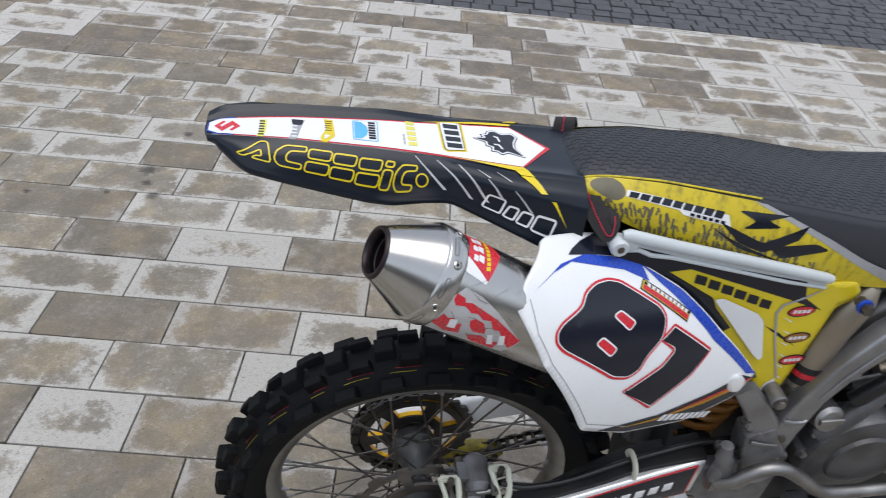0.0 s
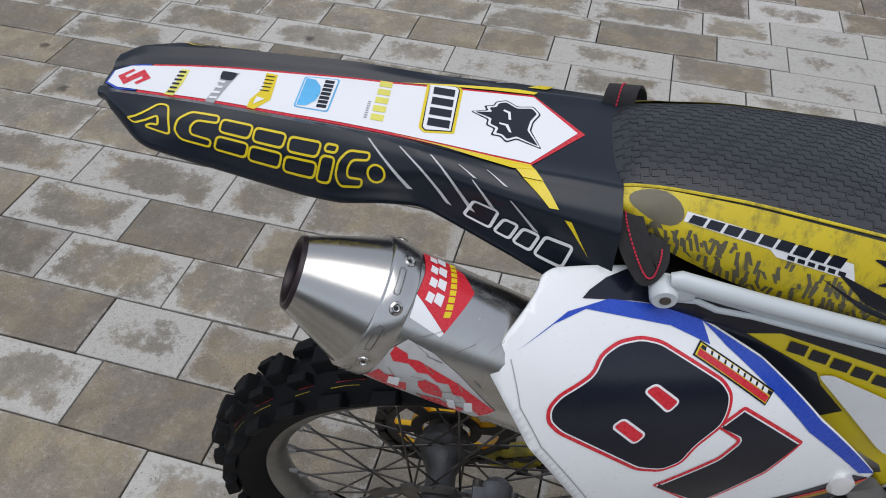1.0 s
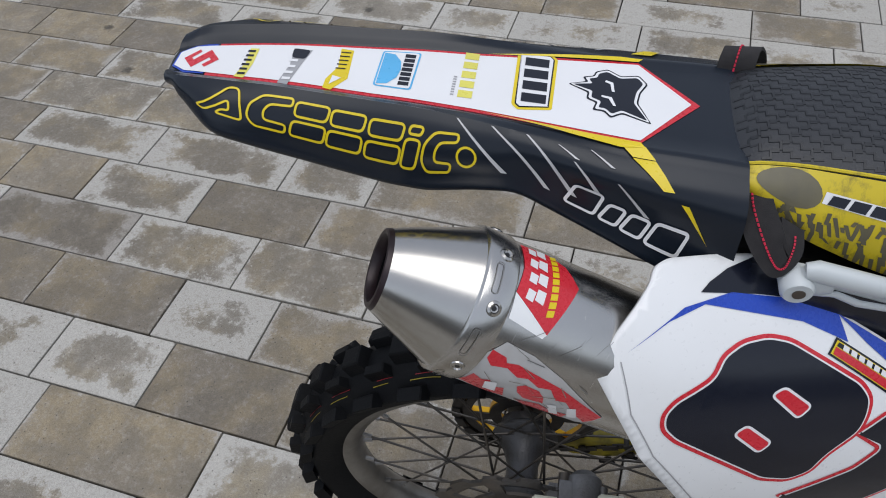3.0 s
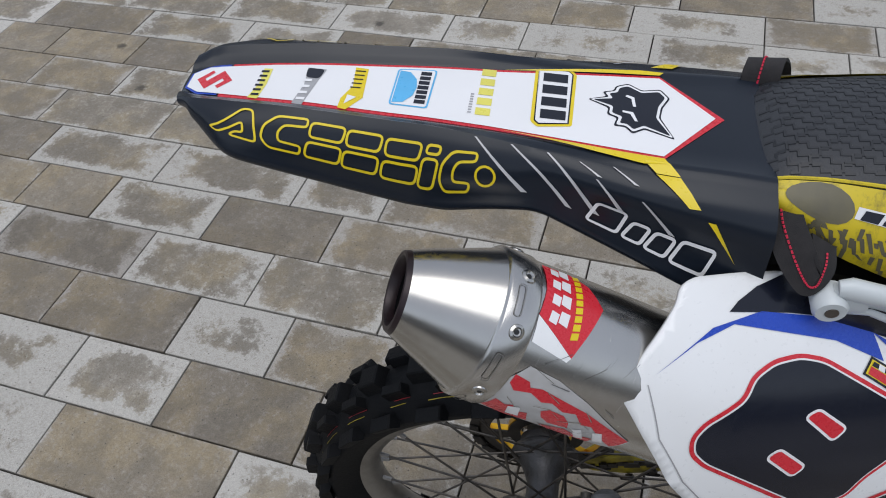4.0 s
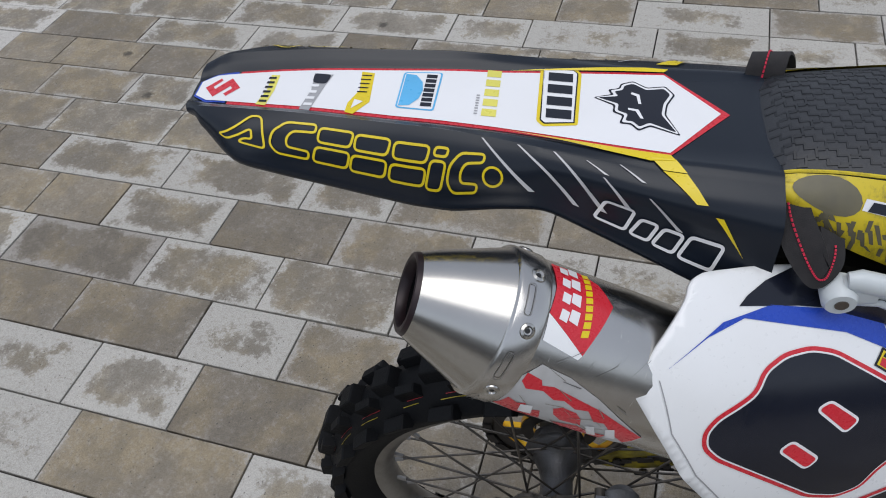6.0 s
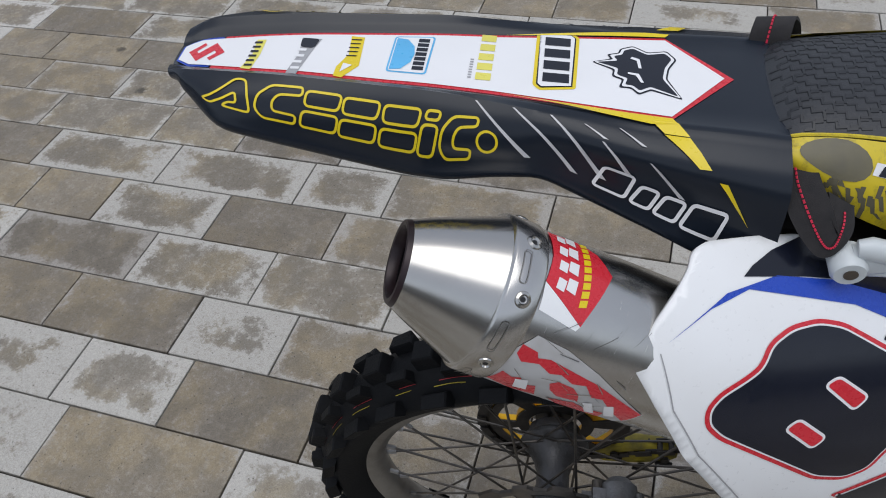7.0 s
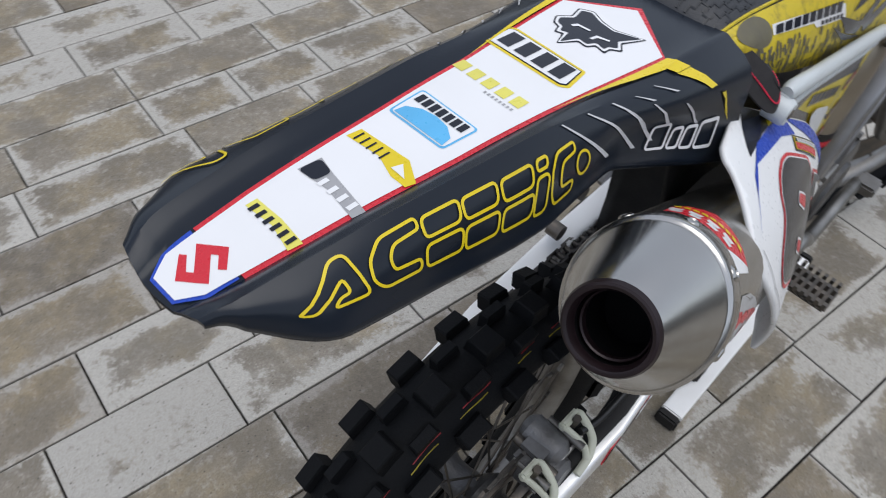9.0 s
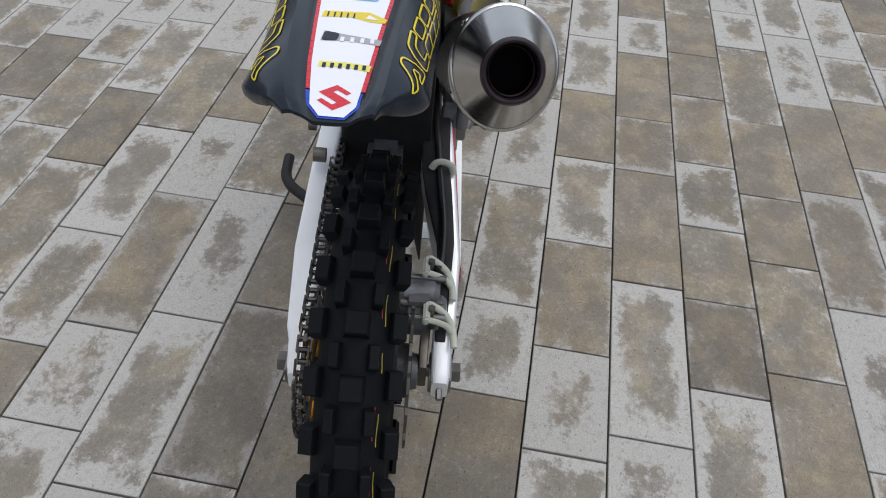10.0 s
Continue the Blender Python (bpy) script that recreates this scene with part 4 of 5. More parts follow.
def tyre_carcass(R, rim_r, half, c):
    ys = [half * math.sin(math.pi / 2 * k / 6) for k in range(-6, 7)]
    prof = [(rim_r, -half * .55), (rim_r + .012, -half * .80), (rim_r + .030, -half * .99)] + [(carcass(R, half, y), y) for y in ys] + [(rim_r + .030, half * .99), (rim_r + .012, half * .80), (rim_r, half * .55), (rim_r - .004, 0)]
    return spin(prof, c, 96)


def tread_block(R, half, y, la, ly, h, tilt):
    """One tread block at the wheel's foremost point, leaning out by tilt."""
    rb = carcass(R, half, y)
    vs, e = [], .0018
    for hh, k in ((-.005, 1.14), (h - e, .97), (h, .86)):
        for sa, sy in ((-1, -1), (1, -1), (1, 1), (-1, 1)):
            yy = y + sy * ly / 2 * k + tilt * (hh + .005) * .8
            r = rb + hh * (1 - .35 * abs(tilt)) - (.3 * ly / 2 if hh > 0 and sy * tilt > 0 else 0)
            aa = sa * la / 2 * k / rb
            vs.append((r * math.cos(aa), yy, r * math.sin(aa)))
    fs = [(8, 9, 10, 11)]
    for q in (0, 4):
        fs += [(q + j, q + (j + 1) % 4, q + 4 + (j + 1) % 4, q + 4 + j) for j in range(4)]
    me = bpy.data.meshes.new("tread_block")
    me.from_pydata(vs, [], fs)
    me.materials.append(RUBBER)
    return me


def wheel(c, R, rim_r, half, name, pitches, spokes, parent, hub_r, spoke_side):
    ty = part(name, tyre_carcass(R, rim_r, half, c), RUBBER, parent, "black knobbly off-road tyre")
    d = .5
    kinds = [(0, half * .60, .026, 0, 0)]
    for s in (-1, 1):
        kinds += [(s * half * .44, half * .26, .027, s * .2, d), (s * half * .90, half * .40, .031, s * .55, .06)]
    for y, ly, la, tilt, off in kinds:
        me = tread_block(R, half, y, la, ly, .0155 if abs(tilt) < .88 else .010, tilt)
        for i in range(pitches):
            blk = new("tread_block", me)
            blk.parent = ty
            blk.matrix_local = Matrix.Translation(c) @ Matrix.Rotation(2 * math.pi * (i + off) / pitches, 4, "Y")
    w = half * .56
    prof = [(rim_r + .003, -w), (rim_r + .003, -w + .003), (rim_r - .004, -w + .004), (rim_r - .014, -w * .45), (rim_r - .016, 0), (rim_r - .014, w * .45), (rim_r - .004, w - .004), (rim_r + .003, w - .003), (rim_r + .003, w), (rim_r - .008, w - .001), (rim_r - .020, w * .5), (rim_r - .023, 0), (rim_r - .020, -w * .5), (rim_r - .008, -w + .001)]
    rim = part("rim", spin(prof, c, 96), ALLOY, ty, "bright alloy rim with stained spots")
    rnd = random.Random(3)
    length = rim_r - .020
    for i in range(spokes):
        side = 1 if i % 2 else -1
        a = 2 * math.pi * (i + .5) / spokes
        back = (1 if (i // 2) % 2 else -1) * 1.05
        h = Vector((hub_r * math.cos(a + back), side * spoke_side, hub_r * math.sin(a + back)))
        e = Vector((length * math.cos(a), side * .004, length * math.sin(a)))
        cc = Vector(c)
        part("spoke", tube([tuple(cc + h), tuple(cc + e)], .0017, 6), DARK_STEEL, rim)
        d = (h - e).normalized()
        part("nipple", tube([tuple(cc + e - d * .003), tuple(cc + e + d * .014)], .0033, 6), ALLOY, rim)
    return ty, rim


HUB = (0, -.004, .318)
tyre, rim = wheel(HUB, .323, .243, .0425, "rear_tyre", 28, 36, bike, .034, .034)
for y, material in ((-.0256, TREAD_RED), (-.0298, TREAD_YELLOW)):
    r = carcass(.323, .0425, y) + .0006
    for i in range(28):
        a0 = 2 * math.pi * (i + .28 + (.12 if y < -.027 else 0)) / 28
        arc = [[(HUB[0] + r * math.cos(a0 + k * .025), HUB[1] + y + w + .0006 * math.sin(i * 2.3 + k), HUB[2] + r * math.sin(a0 + k * .025)) for w in (-.0006, .0006)] for k in range(6 if i % 3 else 4)]
        part("tread_line", rings(arc, caps=False, closed=False), material, tyre)
hub = part("hub", spin([(.012, -.075), (.026, -.075), (.028, -.066), (.040, -.060), (.041, -.052), (.041, -.044), (.034, -.037), (.025, -.028), (.0215, -.012), (.0215, .004), (.026, .018), (.032, .030), (.040, .038), (.046, .044), (.044, .050), (.036, .056), (.034, .068), (.012, .068)], HUB, 40), CASES, tyre, "grimy cast alloy hub")

# sprocket and chain on the left
def disc_with_holes(r_out, r_in, y, t, teeth, holes, bm=None, hole_r=(.6, .86), wave=0.0):
    """A flat ring with windows, as a grid of sectors left open."""
    bm = bm or bmesh.new()
    n = 120
    edges_r = [r_in, r_in + (r_out - r_in) * .30, r_in + (r_out - r_in) * .78, r_out]
    top, bot = [], []
    for i in range(n):
        a = 2 * math.pi * i / n
        ro = r_out + (wave if math.sin(a * teeth) > 0 else -wave)
        rs = edges_r[:-1] + [ro]
        top.append([bm.verts.new((HUB[0] + r * math.cos(a), y + t / 2, HUB[2] + r * math.sin(a))) for r in rs])
        bot.append([bm.verts.new((HUB[0] + r * math.cos(a), y - t / 2, HUB[2] + r * math.sin(a))) for r in rs])
    def solid(i, j):
        return not (j == 1 and holes > 1 and (i * holes / n) % 1 > .25)
    for i in range(n):
        k = (i + 1) % n
        for j in range(3):
            if not solid(i, j):
                continue
            bm.faces.new((top[i][j], top[i][j + 1], top[k][j + 1], top[k][j]))
            bm.faces.new((bot[i][j], bot[k][j], bot[k][j + 1], bot[i][j + 1]))
            if j == 0 or not solid(i, j - 1):
                bm.faces.new((top[i][j], top[k][j], bot[k][j], bot[i][j]))
            if j == 2 or not solid(i, j + 1):
                bm.faces.new((top[i][j + 1], bot[i][j + 1], bot[k][j + 1], top[k][j + 1]))
            if not solid((i - 1) % n, j):
                bm.faces.new((top[i][j], bot[i][j], bot[i][j + 1], top[i][j + 1]))
            if not solid(k, j):
                bm.faces.new((top[k][j], top[k][j + 1], bot[k][j + 1], bot[k][j]))
    return bm


spr = part("sprocket", disc_with_holes(.104, .084, .078, .005, 25, 1, wave=.003), OILY, tyre, "oily rear sprocket on a gold carrier")
part("carrier", disc_with_holes(.090, .038, .0765, .0085, 6, 6), GOLD, spr, "gold anodised carrier")
part("carrier_face", disc_with_holes(.091, .036, .0708, .0018, 6, 6), OILY, spr, "grimy dark inner face of the carrier")
guide = part("chain_guide", beam([(.056, .080, .236, .010, .010), (.072, .082, .240, .013, .022), (.120, .084, .240, .013, .024), (.160, .084, .244, .012, .017), (.172, .084, .246, .010, .010)], r=.005), GUIDE, bike, "scratched yellow plastic chain guide")
for gx, gz in ((.085, .250), (.125, .222), (.155, .246)):
    part("bolt", tube([(gx, .068, gz), (gx, .064, gz)], .0065, 6), OILY, guide)
    part("slot", box(gx - .012, .0665, gz - .018, gx + .012, .0695, gz - .011, .001), BLACK_MATT, guide)
part("brake_disc", disc_with_holes(.108, .046, -.066, .004, 14, 7, wave=.004), DARK_STEEL, tyre, "worn steel wave brake disc")


def chain():
    """Links round the sprocket and forward along both runs."""
    path = []
    fx, fz, fr, rr = .56, .425, .035, .102
    for i in range(41):
        path.append((-.02 + (fx + .02) * (1 - i / 40), HUB[2] + rr + (fz + fr - HUB[2] - rr) * (1 - i / 40)))
    for i in range(1, 26):
        a = math.pi / 2 + math.pi * i / 26
        path.append((rr * math.cos(a), HUB[2] + rr * math.sin(a)))
    for i in range(41):
        path.append((fx * i / 40, HUB[2] - rr + (fz - fr - HUB[2] + rr) * i / 40))
    dense = [Vector((a, 0, b)) for a, b in path]
    step = .0159
    bm = bmesh.new()
    marks = [dense[0]]
    for p in dense[1:]:
        while (p - marks[-1]).length >= step:
            marks.append(marks[-1] + (p - marks[-1]).normalized() * step)
    for i, (a, b) in enumerate(zip(marks, marks[1:])):
        d = b - a
        ang = math.atan2(d.z, d.x)
        wide = .0095 if i % 2 else .0068
        for s in (-1, 1):
            box(-.0035, s * wide - .0011, -.0062, step + .0035, s * wide + .0011, .0062, .0, bm, Matrix.Translation((a.x, .078, a.z)) @ pose(0, 0, 0, 0, -math.degrees(ang), 0))
        tube([(a.x, .078 - .010, a.z), (a.x, .078 + .010, a.z)], .0042, 8, bm)
    return part("chain", bm, OILY, bike, "oily steel drive chain", smooth=False)


chain()

# swingarm: two tapering box beams and a cross bridge
arm = part("swingarm", beam([(-.033, -.112, .322, .012, .018), (-.022, -.112, .326, .014, .022), (.02, -.112, .340, .014, .026), (.03, -.114, .343, .016, .030), (.16, -.118, .370, .016, .034), (.26, -.103, .396, .022, .037), (.34, -.092, .415, .026, .040), (.415, -.084, .431, .027, .041)]), BRIGHT_ALLOY, bike, "bright alloy swingarm")
# bare alloy coloured white, to stand in for the sky reflected in it
part("left_beam", beam([(-.033, .095, .322, .012, .018), (-.022, .095, .328, .014, .022), (.02, .097, .340, .015, .026), (.03, .098, .343, .018, .030), (.16, .104, .370, .020, .034), (.34, .098, .415, .018, .040), (.46, .088, .440, .020, .042)]), WHITE_PAINT_SHEEN, arm)
part("bridge", box(.41, -.10, .40, .46, .10, .455, .012), BLACK_MATT, arm)
part("side_sticker", beam([(.14, -.1352, .366, .001, .021), (.34, -.1196, .415, .001, .033), (.402, -.1138, .428, .001, .035)], r=.0005), NAVY_INK, arm)
part("sticker_edge", beam([(.137, -.1345, .3655, .001, .0235), (.34, -.1188, .415, .001, .0355), (.405, -.1130, .4285, .001, .0375)], r=.0005), RED_INK, arm)
for k in range(8):
    x = .205 + .022 * k
    part("print", beam([(x, -.1366 + (x - .14) * .080, .366 + (x - .14) * .24, .0008, .009), (x + .014, -.1366 + (x - .126) * .080, .366 + (x - .126) * .24, .0008, .009)], r=.0003), WHITE_INK, arm)
part("slider", beam([(.02, -.108, .370, .008, .003), (.12, -.110, .396, .010, .003), (.178, -.109, .411, .014, .004), (.219, -.102, .423, .018, .004), (.267, -.094, .437, .022, .004), (.304, -.088, .449, .023, .004), (.34, -.086, .4585, .0235, .004), (.418, -.084, .4735, .0235, .004)], r=.003), BLACK_MATT, arm)
part("chain_slider", beam([(.30, .082, .418, .012, .012), (.46, .080, .425, .012, .014)], r=.004), BLACK_MATT, arm)
for y, s in ((-.112, -1), (.096, 1)):
    part("axle_nut", tube([(0, y + s * .012, .322), (0, y + s * .030, .322)], .0155, 6), DARK_STEEL, arm)
    part("chain_adjuster", box(-.030, y - .0165, .304, .024, y + .0165, .342, .003), ALLOY, arm)
    part("adjuster_bolt", tube([(-.033, y, .322), (-.048, y, .320)], .005, 6), ALLOY, arm)
part("axle", tube([(0, -.12, .322), (0, .12, .322)], .009, 12), DARK_STEEL, arm)
hose = bend([(.108, -.098, .425), (.14, -.104, .417), (.20, -.106, .428), (.30, -.094, .459), (.40, -.084, .480), (.50, -.08, .488)], .03)
part("brake_hose", tube(hose, .0048, 10), HOSE, arm)
part("hose_clip", tube(bend([(.305, -.116, .448), (.305, -.114, .464), (.305, -.100, .472), (.305, -.086, .470), (.305, -.080, .456)], .008), .0038, 10, flat=1.6), CREAM, arm)
part("chain_roller", tube([(.30, .092, .470), (.30, .112, .470)], .012, 16), DARK_STEEL, arm)
part("axle_block_lug", tube([(.40, .122, .455), (.40, .135, .455)], .012, 12), DARK_STEEL, arm)

# rear brake caliper with its guard
cal = part("brake_caliper", box(.034, -.100, .350, .100, -.046, .424, .012), CAST, bike, "dull grey rear brake caliper with cream nylon guards")
part("piston_housing", tube([(.066, -.095, .384), (.066, -.110, .386), (.066, -.116, .387)], [.024, .022, .015], 24), CAST, cal)
part("bracket", beam([(-.012, -.086, .322, .006, .024), (.03, -.086, .345, .007, .018), (.06, -.088, .358, .007, .016), (.112, -.090, .388, .007, .014)], r=.002), DARK_STEEL, cal)
for x, z in ((.036, .404), (.098, .418)):
    part("pin", tube([(x, -.060, z), (x, -.112, z)], .0055, 10), ALLOY, cal)
part("pad_pin", tube([(.024, -.100, .392), (.112, -.100, .412)], .004, 8), ALLOY, cal)
for x, z in ((.050, .362), (.088, .364)):
    part("bolt", tube([(x, -.098, z), (x, -.110, z)], .0065, 6), DARK_STEEL, cal)
part("bleed_nipple", tube([(.108, -.088, .405), (.120, -.092, .420), (.124, -.093, .428)], [.006, .0045, .003], 10), HOSE, cal)
part("piston_hump", tube([(.076, -.044, .410), (.076, -.050, .411), (.076, -.092, .407), (.076, -.100, .405)], [.014, .021, .021, .014], 20), CAST, cal)
part("bridge_bolt", tube([(.052, -.046, .415), (.052, -.108, .405)], .007, 10), DARK_STEEL, cal)
for dx, dy, dz in ((0, 0, 0), (-.075, -.004, -.016)):
    def at(*way):
        return [(x + dx, y + dy, z + dz) for x, y, z in way]
    g = part("guard", tube(bend(at((.116, -.082, .430), (.119, -.083, .441), (.121, -.100, .426), (.119, -.114, .411), (.104, -.122, .399), (.078, -.124, .394)), .008), .0042, 10, flat=1.25), CREAM, cal, "cream nylon hose guard")
    part("guard_fork", tube(bend(at((.096, -.080, .426), (.093, -.079, .437), (.101, -.098, .422), (.106, -.112, .408), (.100, -.121, .399)), .008), .0040, 10, flat=1.25), CREAM, g)
    part("guard_bridge", box(.090 + dx, -.086 + dy, .433 + dz, .122 + dx, -.076 + dy, .443 + dz, .003), CREAM, g)
    part("bolt", tube(at((.108, -.086, .428), (.108, -.088, .446)), .0055, 6), DARK_STEEL, g)

# ---- frame, panels and engine ----
rail_way = [(.172, -.0985, .9005), (.178, -.0990, .9015), (.2386, -.0990, .8855), (.3134, -.0990, .8675), (.3927, -.0990, .8485), (.4480, -.0985, .8340), (.4580, -.0980, .8310)]
rail = part("subframe_rail", tube(rail_way, [.005, .0068, .0066, .0066, .0066, .0064, .005], 16, flat=1.15), RAIL, bike, "silver painted subframe rail")
part("lug", tube([(.1695, -.0905, .8880), (.1695, -.1055, .8880), (.1695, -.1085, .8880)], [.0105, .0108, .0090], 24), RAIL, rail)
part("lug_neck", beam([(.170, -.0975, .8880, .0065, .0110), (.178, -.0975, .8895, .0065, .0100), (.192, -.0980, .8890, .0050, .0070)], r=.004), RAIL, rail)
part("rail_bore", tube([(.1700, -.1070, .888), (.1700, -.1092, .888)], .0042, 14), DARK_STEEL, rail)
part("rail_flange", beam([(.186, -.0965, .8860, .0025, .0060), (.205, -.0965, .8810, .0028, .0085), (.240, -.0965, .8780, .0028, .0095), (.324, -.0965, .8570, .0028, .0095), (.400, -.0965, .8370, .0028, .0090), (.4548, -.0960, .8250, .0028, .0070)], r=.0022), RAIL, rail)
part("rail_lip", tube([(.180, -.0985, .8800), (.196, -.0985, .8805), (.212, -.0990, .8730), (.240, -.0990, .8690), (.324, -.0990, .8480), (.400, -.0990, .8290), (.4548, -.0985, .8180)], [.003, .0034, .0034, .0032, .0030, .0030, .0025], 10), RAIL, rail)
part("left_rail", tube(bend([(.160, .090, .884), (.20, .092, .878), (.33, .094, .850), (.48, .094, .815), (.58, .09, .80)], .03), .0115, 14), RAIL, rail)
part("inner_fender", rings([[(x, y, z) for y, z in ((-.075, .80 - k), (-.06, .87 - k), (0, .885 - k), (.06, .87 - k), (.075, .80 - k))] for x, k in ((.098, .0), (.16, -.005), (.26, .02), (.33, .12), (.362, .28), (.370, .42), (.376, .52), (.384, .60), (.394, .66))], caps=False, closed=False), BLACK_MATT, bike, "black plastic inner mudguard", thick=.004)


def airbox(x, z):
    return (x, -.099 + .10 * max(0, x - .42) ** 1.2 - .02 * max(0, .75 - z), z)


def airbox_left(x, z):
    p = airbox(x, z)
    return (p[0], -p[1], p[2])


for chart, turn in ((airbox, 1.0), (airbox_left, -1.0)):
    shape = rounded([(.1414, .8580), (.1938, .8859), (.2831, .8617), (.4652, .8228), (.5011, .8218), (.5141, .8053), (.5114, .7918), (.4900, .7790), (.4870, .7312), (.4800, .6685), (.4741, .6219), (.4388, .6216), (.4089, .6694), (.3288, .7317), (.2343, .7938)], .006)
    p = decal("side_panel", [shape], chart, 0, YELLOW, bike, "yellow plastic side panel with black graphics", turn=turn)
    so = p.modifiers.new("thickness", "SOLIDIFY")
    so.thickness, so.offset = .004, -1.0

    def film(name, loops, material, lift=.0007):
        return decal(name, loops, chart, lift, material, p, turn=turn)
    film("black_flash", [[(.1450, .8590), (.1948, .8845), (.2850, .8595), (.4264, .8285), (.4374, .8001), (.4704, .7766), (.4158, .7993), (.2678, .8514), (.2427, .8474), (.3121, .8044), (.3221, .7870), (.3542, .7512), (.3300, .7340), (.2360, .7960)]], NAVY_INK)
    film("black_flash", [[(.3992, .7549), (.4283, .7383), (.4606, .7122), (.4294, .7320)]], NAVY_INK)
    film("white_insert", [rounded([(.3132, .8034), (.3233, .8061), (.3807, .7777), (.3938, .7643), (.4187, .6967), (.4151, .6913), (.4025, .7027)], .005)], WHITE, .0030)
    film("print", [[(x, z), (x + .0158, z - .0052), (x + .0170, z - .0187), (x + .0011, z - .0134)] for x, z in ((.2776 + .01984 * k, .8434 - .00826 * k) for k in range(6))], NAVY_INK, .0009)
    film("seam_line", [[(.4635, .8182), (.4347, .8041), (.4092, .7917), (.4055, .7770), (.4236, .7283), (.4585, .6499), (.4613, .6496), (.4270, .7281), (.4095, .7749), (.4128, .7887), (.4377, .8010)]], GREY_INK, .0012)
    for k in range(6):
        film("pale_slash", [[(.421 + .006 * k, .768 - .022 * k), (.436 + .006 * k, .760 - .022 * k), (.436 + .006 * k, .7575 - .022 * k)]], WHITE_INK, .0006)
    film("pale_corner", [[(.447, .640), (.4585, .6499), (.463, .6240), (.442, .6240)]], WHITE_INK, .0008)
    for x, z, material in ((.4420, .7775, RED_INK), (.4575, .7284, ORANGE), (.4690, .6850, RED_INK)):
        film("sticker", [[(x + .020 * math.cos(k * math.pi / 8), z + .010 * math.sin(k * math.pi / 8)) for k in range(16)]], NAVY_INK, .0008)
        film("sticker", [[(x + .0175 * math.cos(k * math.pi / 8), z + .008 * math.sin(k * math.pi / 8)) for k in range(16)]], material, .0011)
        blocks("print", chart, x - .013, z - .003, x + .013, z + .003, 4, WHITE_INK, p, .0014, turn=turn)

for s in (-1, 1):
    spar = part("frame_spar", bar([(.492, s * .112, .496, .014, .028), (.503, s * .112, .552, .014, .021), (.516, s * .112, .627, .014, .019), (.539, s * .112, .684, .014, .020), (.571, s * .112, .739, .015, .023), (.65, s * .106, .792, .018, .030), (.80, s * .085, .84, .020, .040), (.98, s * .035, .88, .025, .05)]), FRAME, bike, "grey alloy frame spar")
    part("weld_bead", tube([(.484, s * .127, .588), (.498, s * .1275, .584), (.514, s * .1275, .583), (.521, s * .126, .585)], .0028, 8), FRAME, spar)
    part("cast_rib", tube([(.520, s * .1265, .634), (.541, s * .1268, .680), (.570, s * .127, .730)], [.0015, .003, .0015], 8), FRAME, spar)
    part("rib_boss", tube([(.549, s * .122, .684), (.549, s * .129, .684)], .0065, 14), FRAME, spar)
    part("pivot_plate", beam([(.415, s * .100, .425, .012, .035), (.44, s * .104, .41, .014, .05), (.48, s * .112, .43, .016, .075), (.53, s * .112, .44, .014, .06)]), CAST, spar)
    part("pivot_bolt", tube([(.47, s * .12, .44), (.47, s * .134, .44)], .016, 6), ALLOY, spar)
    for x, z in ((.455, .50), (.497, .545), (.545, .46)):
        part("bolt", tube([(x, s * .115, z), (x, s * .130, z)], .008, 6), DARK_STEEL, spar)
part("master_cylinder", tube([(.425, -.128, .455), (.428, -.128, .505), (.430, -.128, .512)], [.011, .012, .007], 14), CAST, bike, "small cast brake master cylinder")
part("clevis", box(.418, -.136, .428, .434, -.120, .458, .003), ALLOY, bike)
for x, y, z, r in ((.452, -.128, .520, .010), (.478, -.126, .545, .009), (.438, -.126, .575, .008), (.508, -.130, .500, .008), (.462, -.126, .556, .007), (.418, -.126, .520, .009), (.488, -.130, .478, .007)):
    nut = part("frame_bolt", tube([(x, y + .016, z), (x, y - .003, z)], r * .62, 6), ALLOY, bike)
    part("washer", tube([(x, y + .012, z), (x, y + .004, z)], r * 1.0, 18), DARK_STEEL, nut)
part("pivot_boss", tube([(.492, -.100, .470), (.492, -.132, .470), (.492, -.136, .470)], [.030, .030, .022], 24), FRAME, bike)
part("upper_mount", bar([(.410, -.112, .645, .006, .016), (.436, -.113, .612, .007, .018), (.466, -.114, .570, .010, .021), (.476, -.114, .535, .012, .026)]), FRAME, bike, "cast alloy subframe mount")
eye = part("mount_boss", tube([(.4594, -.100, .630), (.4594, -.126, .630), (.4594, -.129, .630)], [.0120, .0120, .009], 20), CAST, bike, "cast frame eye with a steel bolt")
part("bolt", tube([(.4594, -.128, .630), (.4594, -.134, .630)], .0070, 6), ALLOY, eye)
part("washer", tube([(.4594, -.1285, .630), (.4594, -.1305, .630)], .0100, 18), DARK_STEEL, eye)
peg_pin = part("plate_peg", tube([(.371, -.120, .683), (.371, -.136, .6845), (.371, -.139, .685)], [.0105, .0115, .008], 18, flat=1.25), BRIGHT_ALLOY, bike, "bright alloy peg at the plate's corner")
block = part("pivot_block", bar([(.462, -.110, .560, .018, .022), (.474, -.112, .525, .020, .030), (.492, -.112, .490, .020, .034)], r=.005), CAST, bike, "cast grey swingarm pivot block")
part("rim_edge", bar([(.447, -.132, .548, .002, .003), (.470, -.1325, .541, .002, .003), (.492, -.132, .536, .002, .003)], r=.0015), ALLOY, block)
part("bridge_cap", tube([(.416, -.130, .540), (.420, -.130, .512), (.436, -.130, .474), (.440, -.130, .466)], [.009, .0115, .0115, .008], 18), CAST, block)

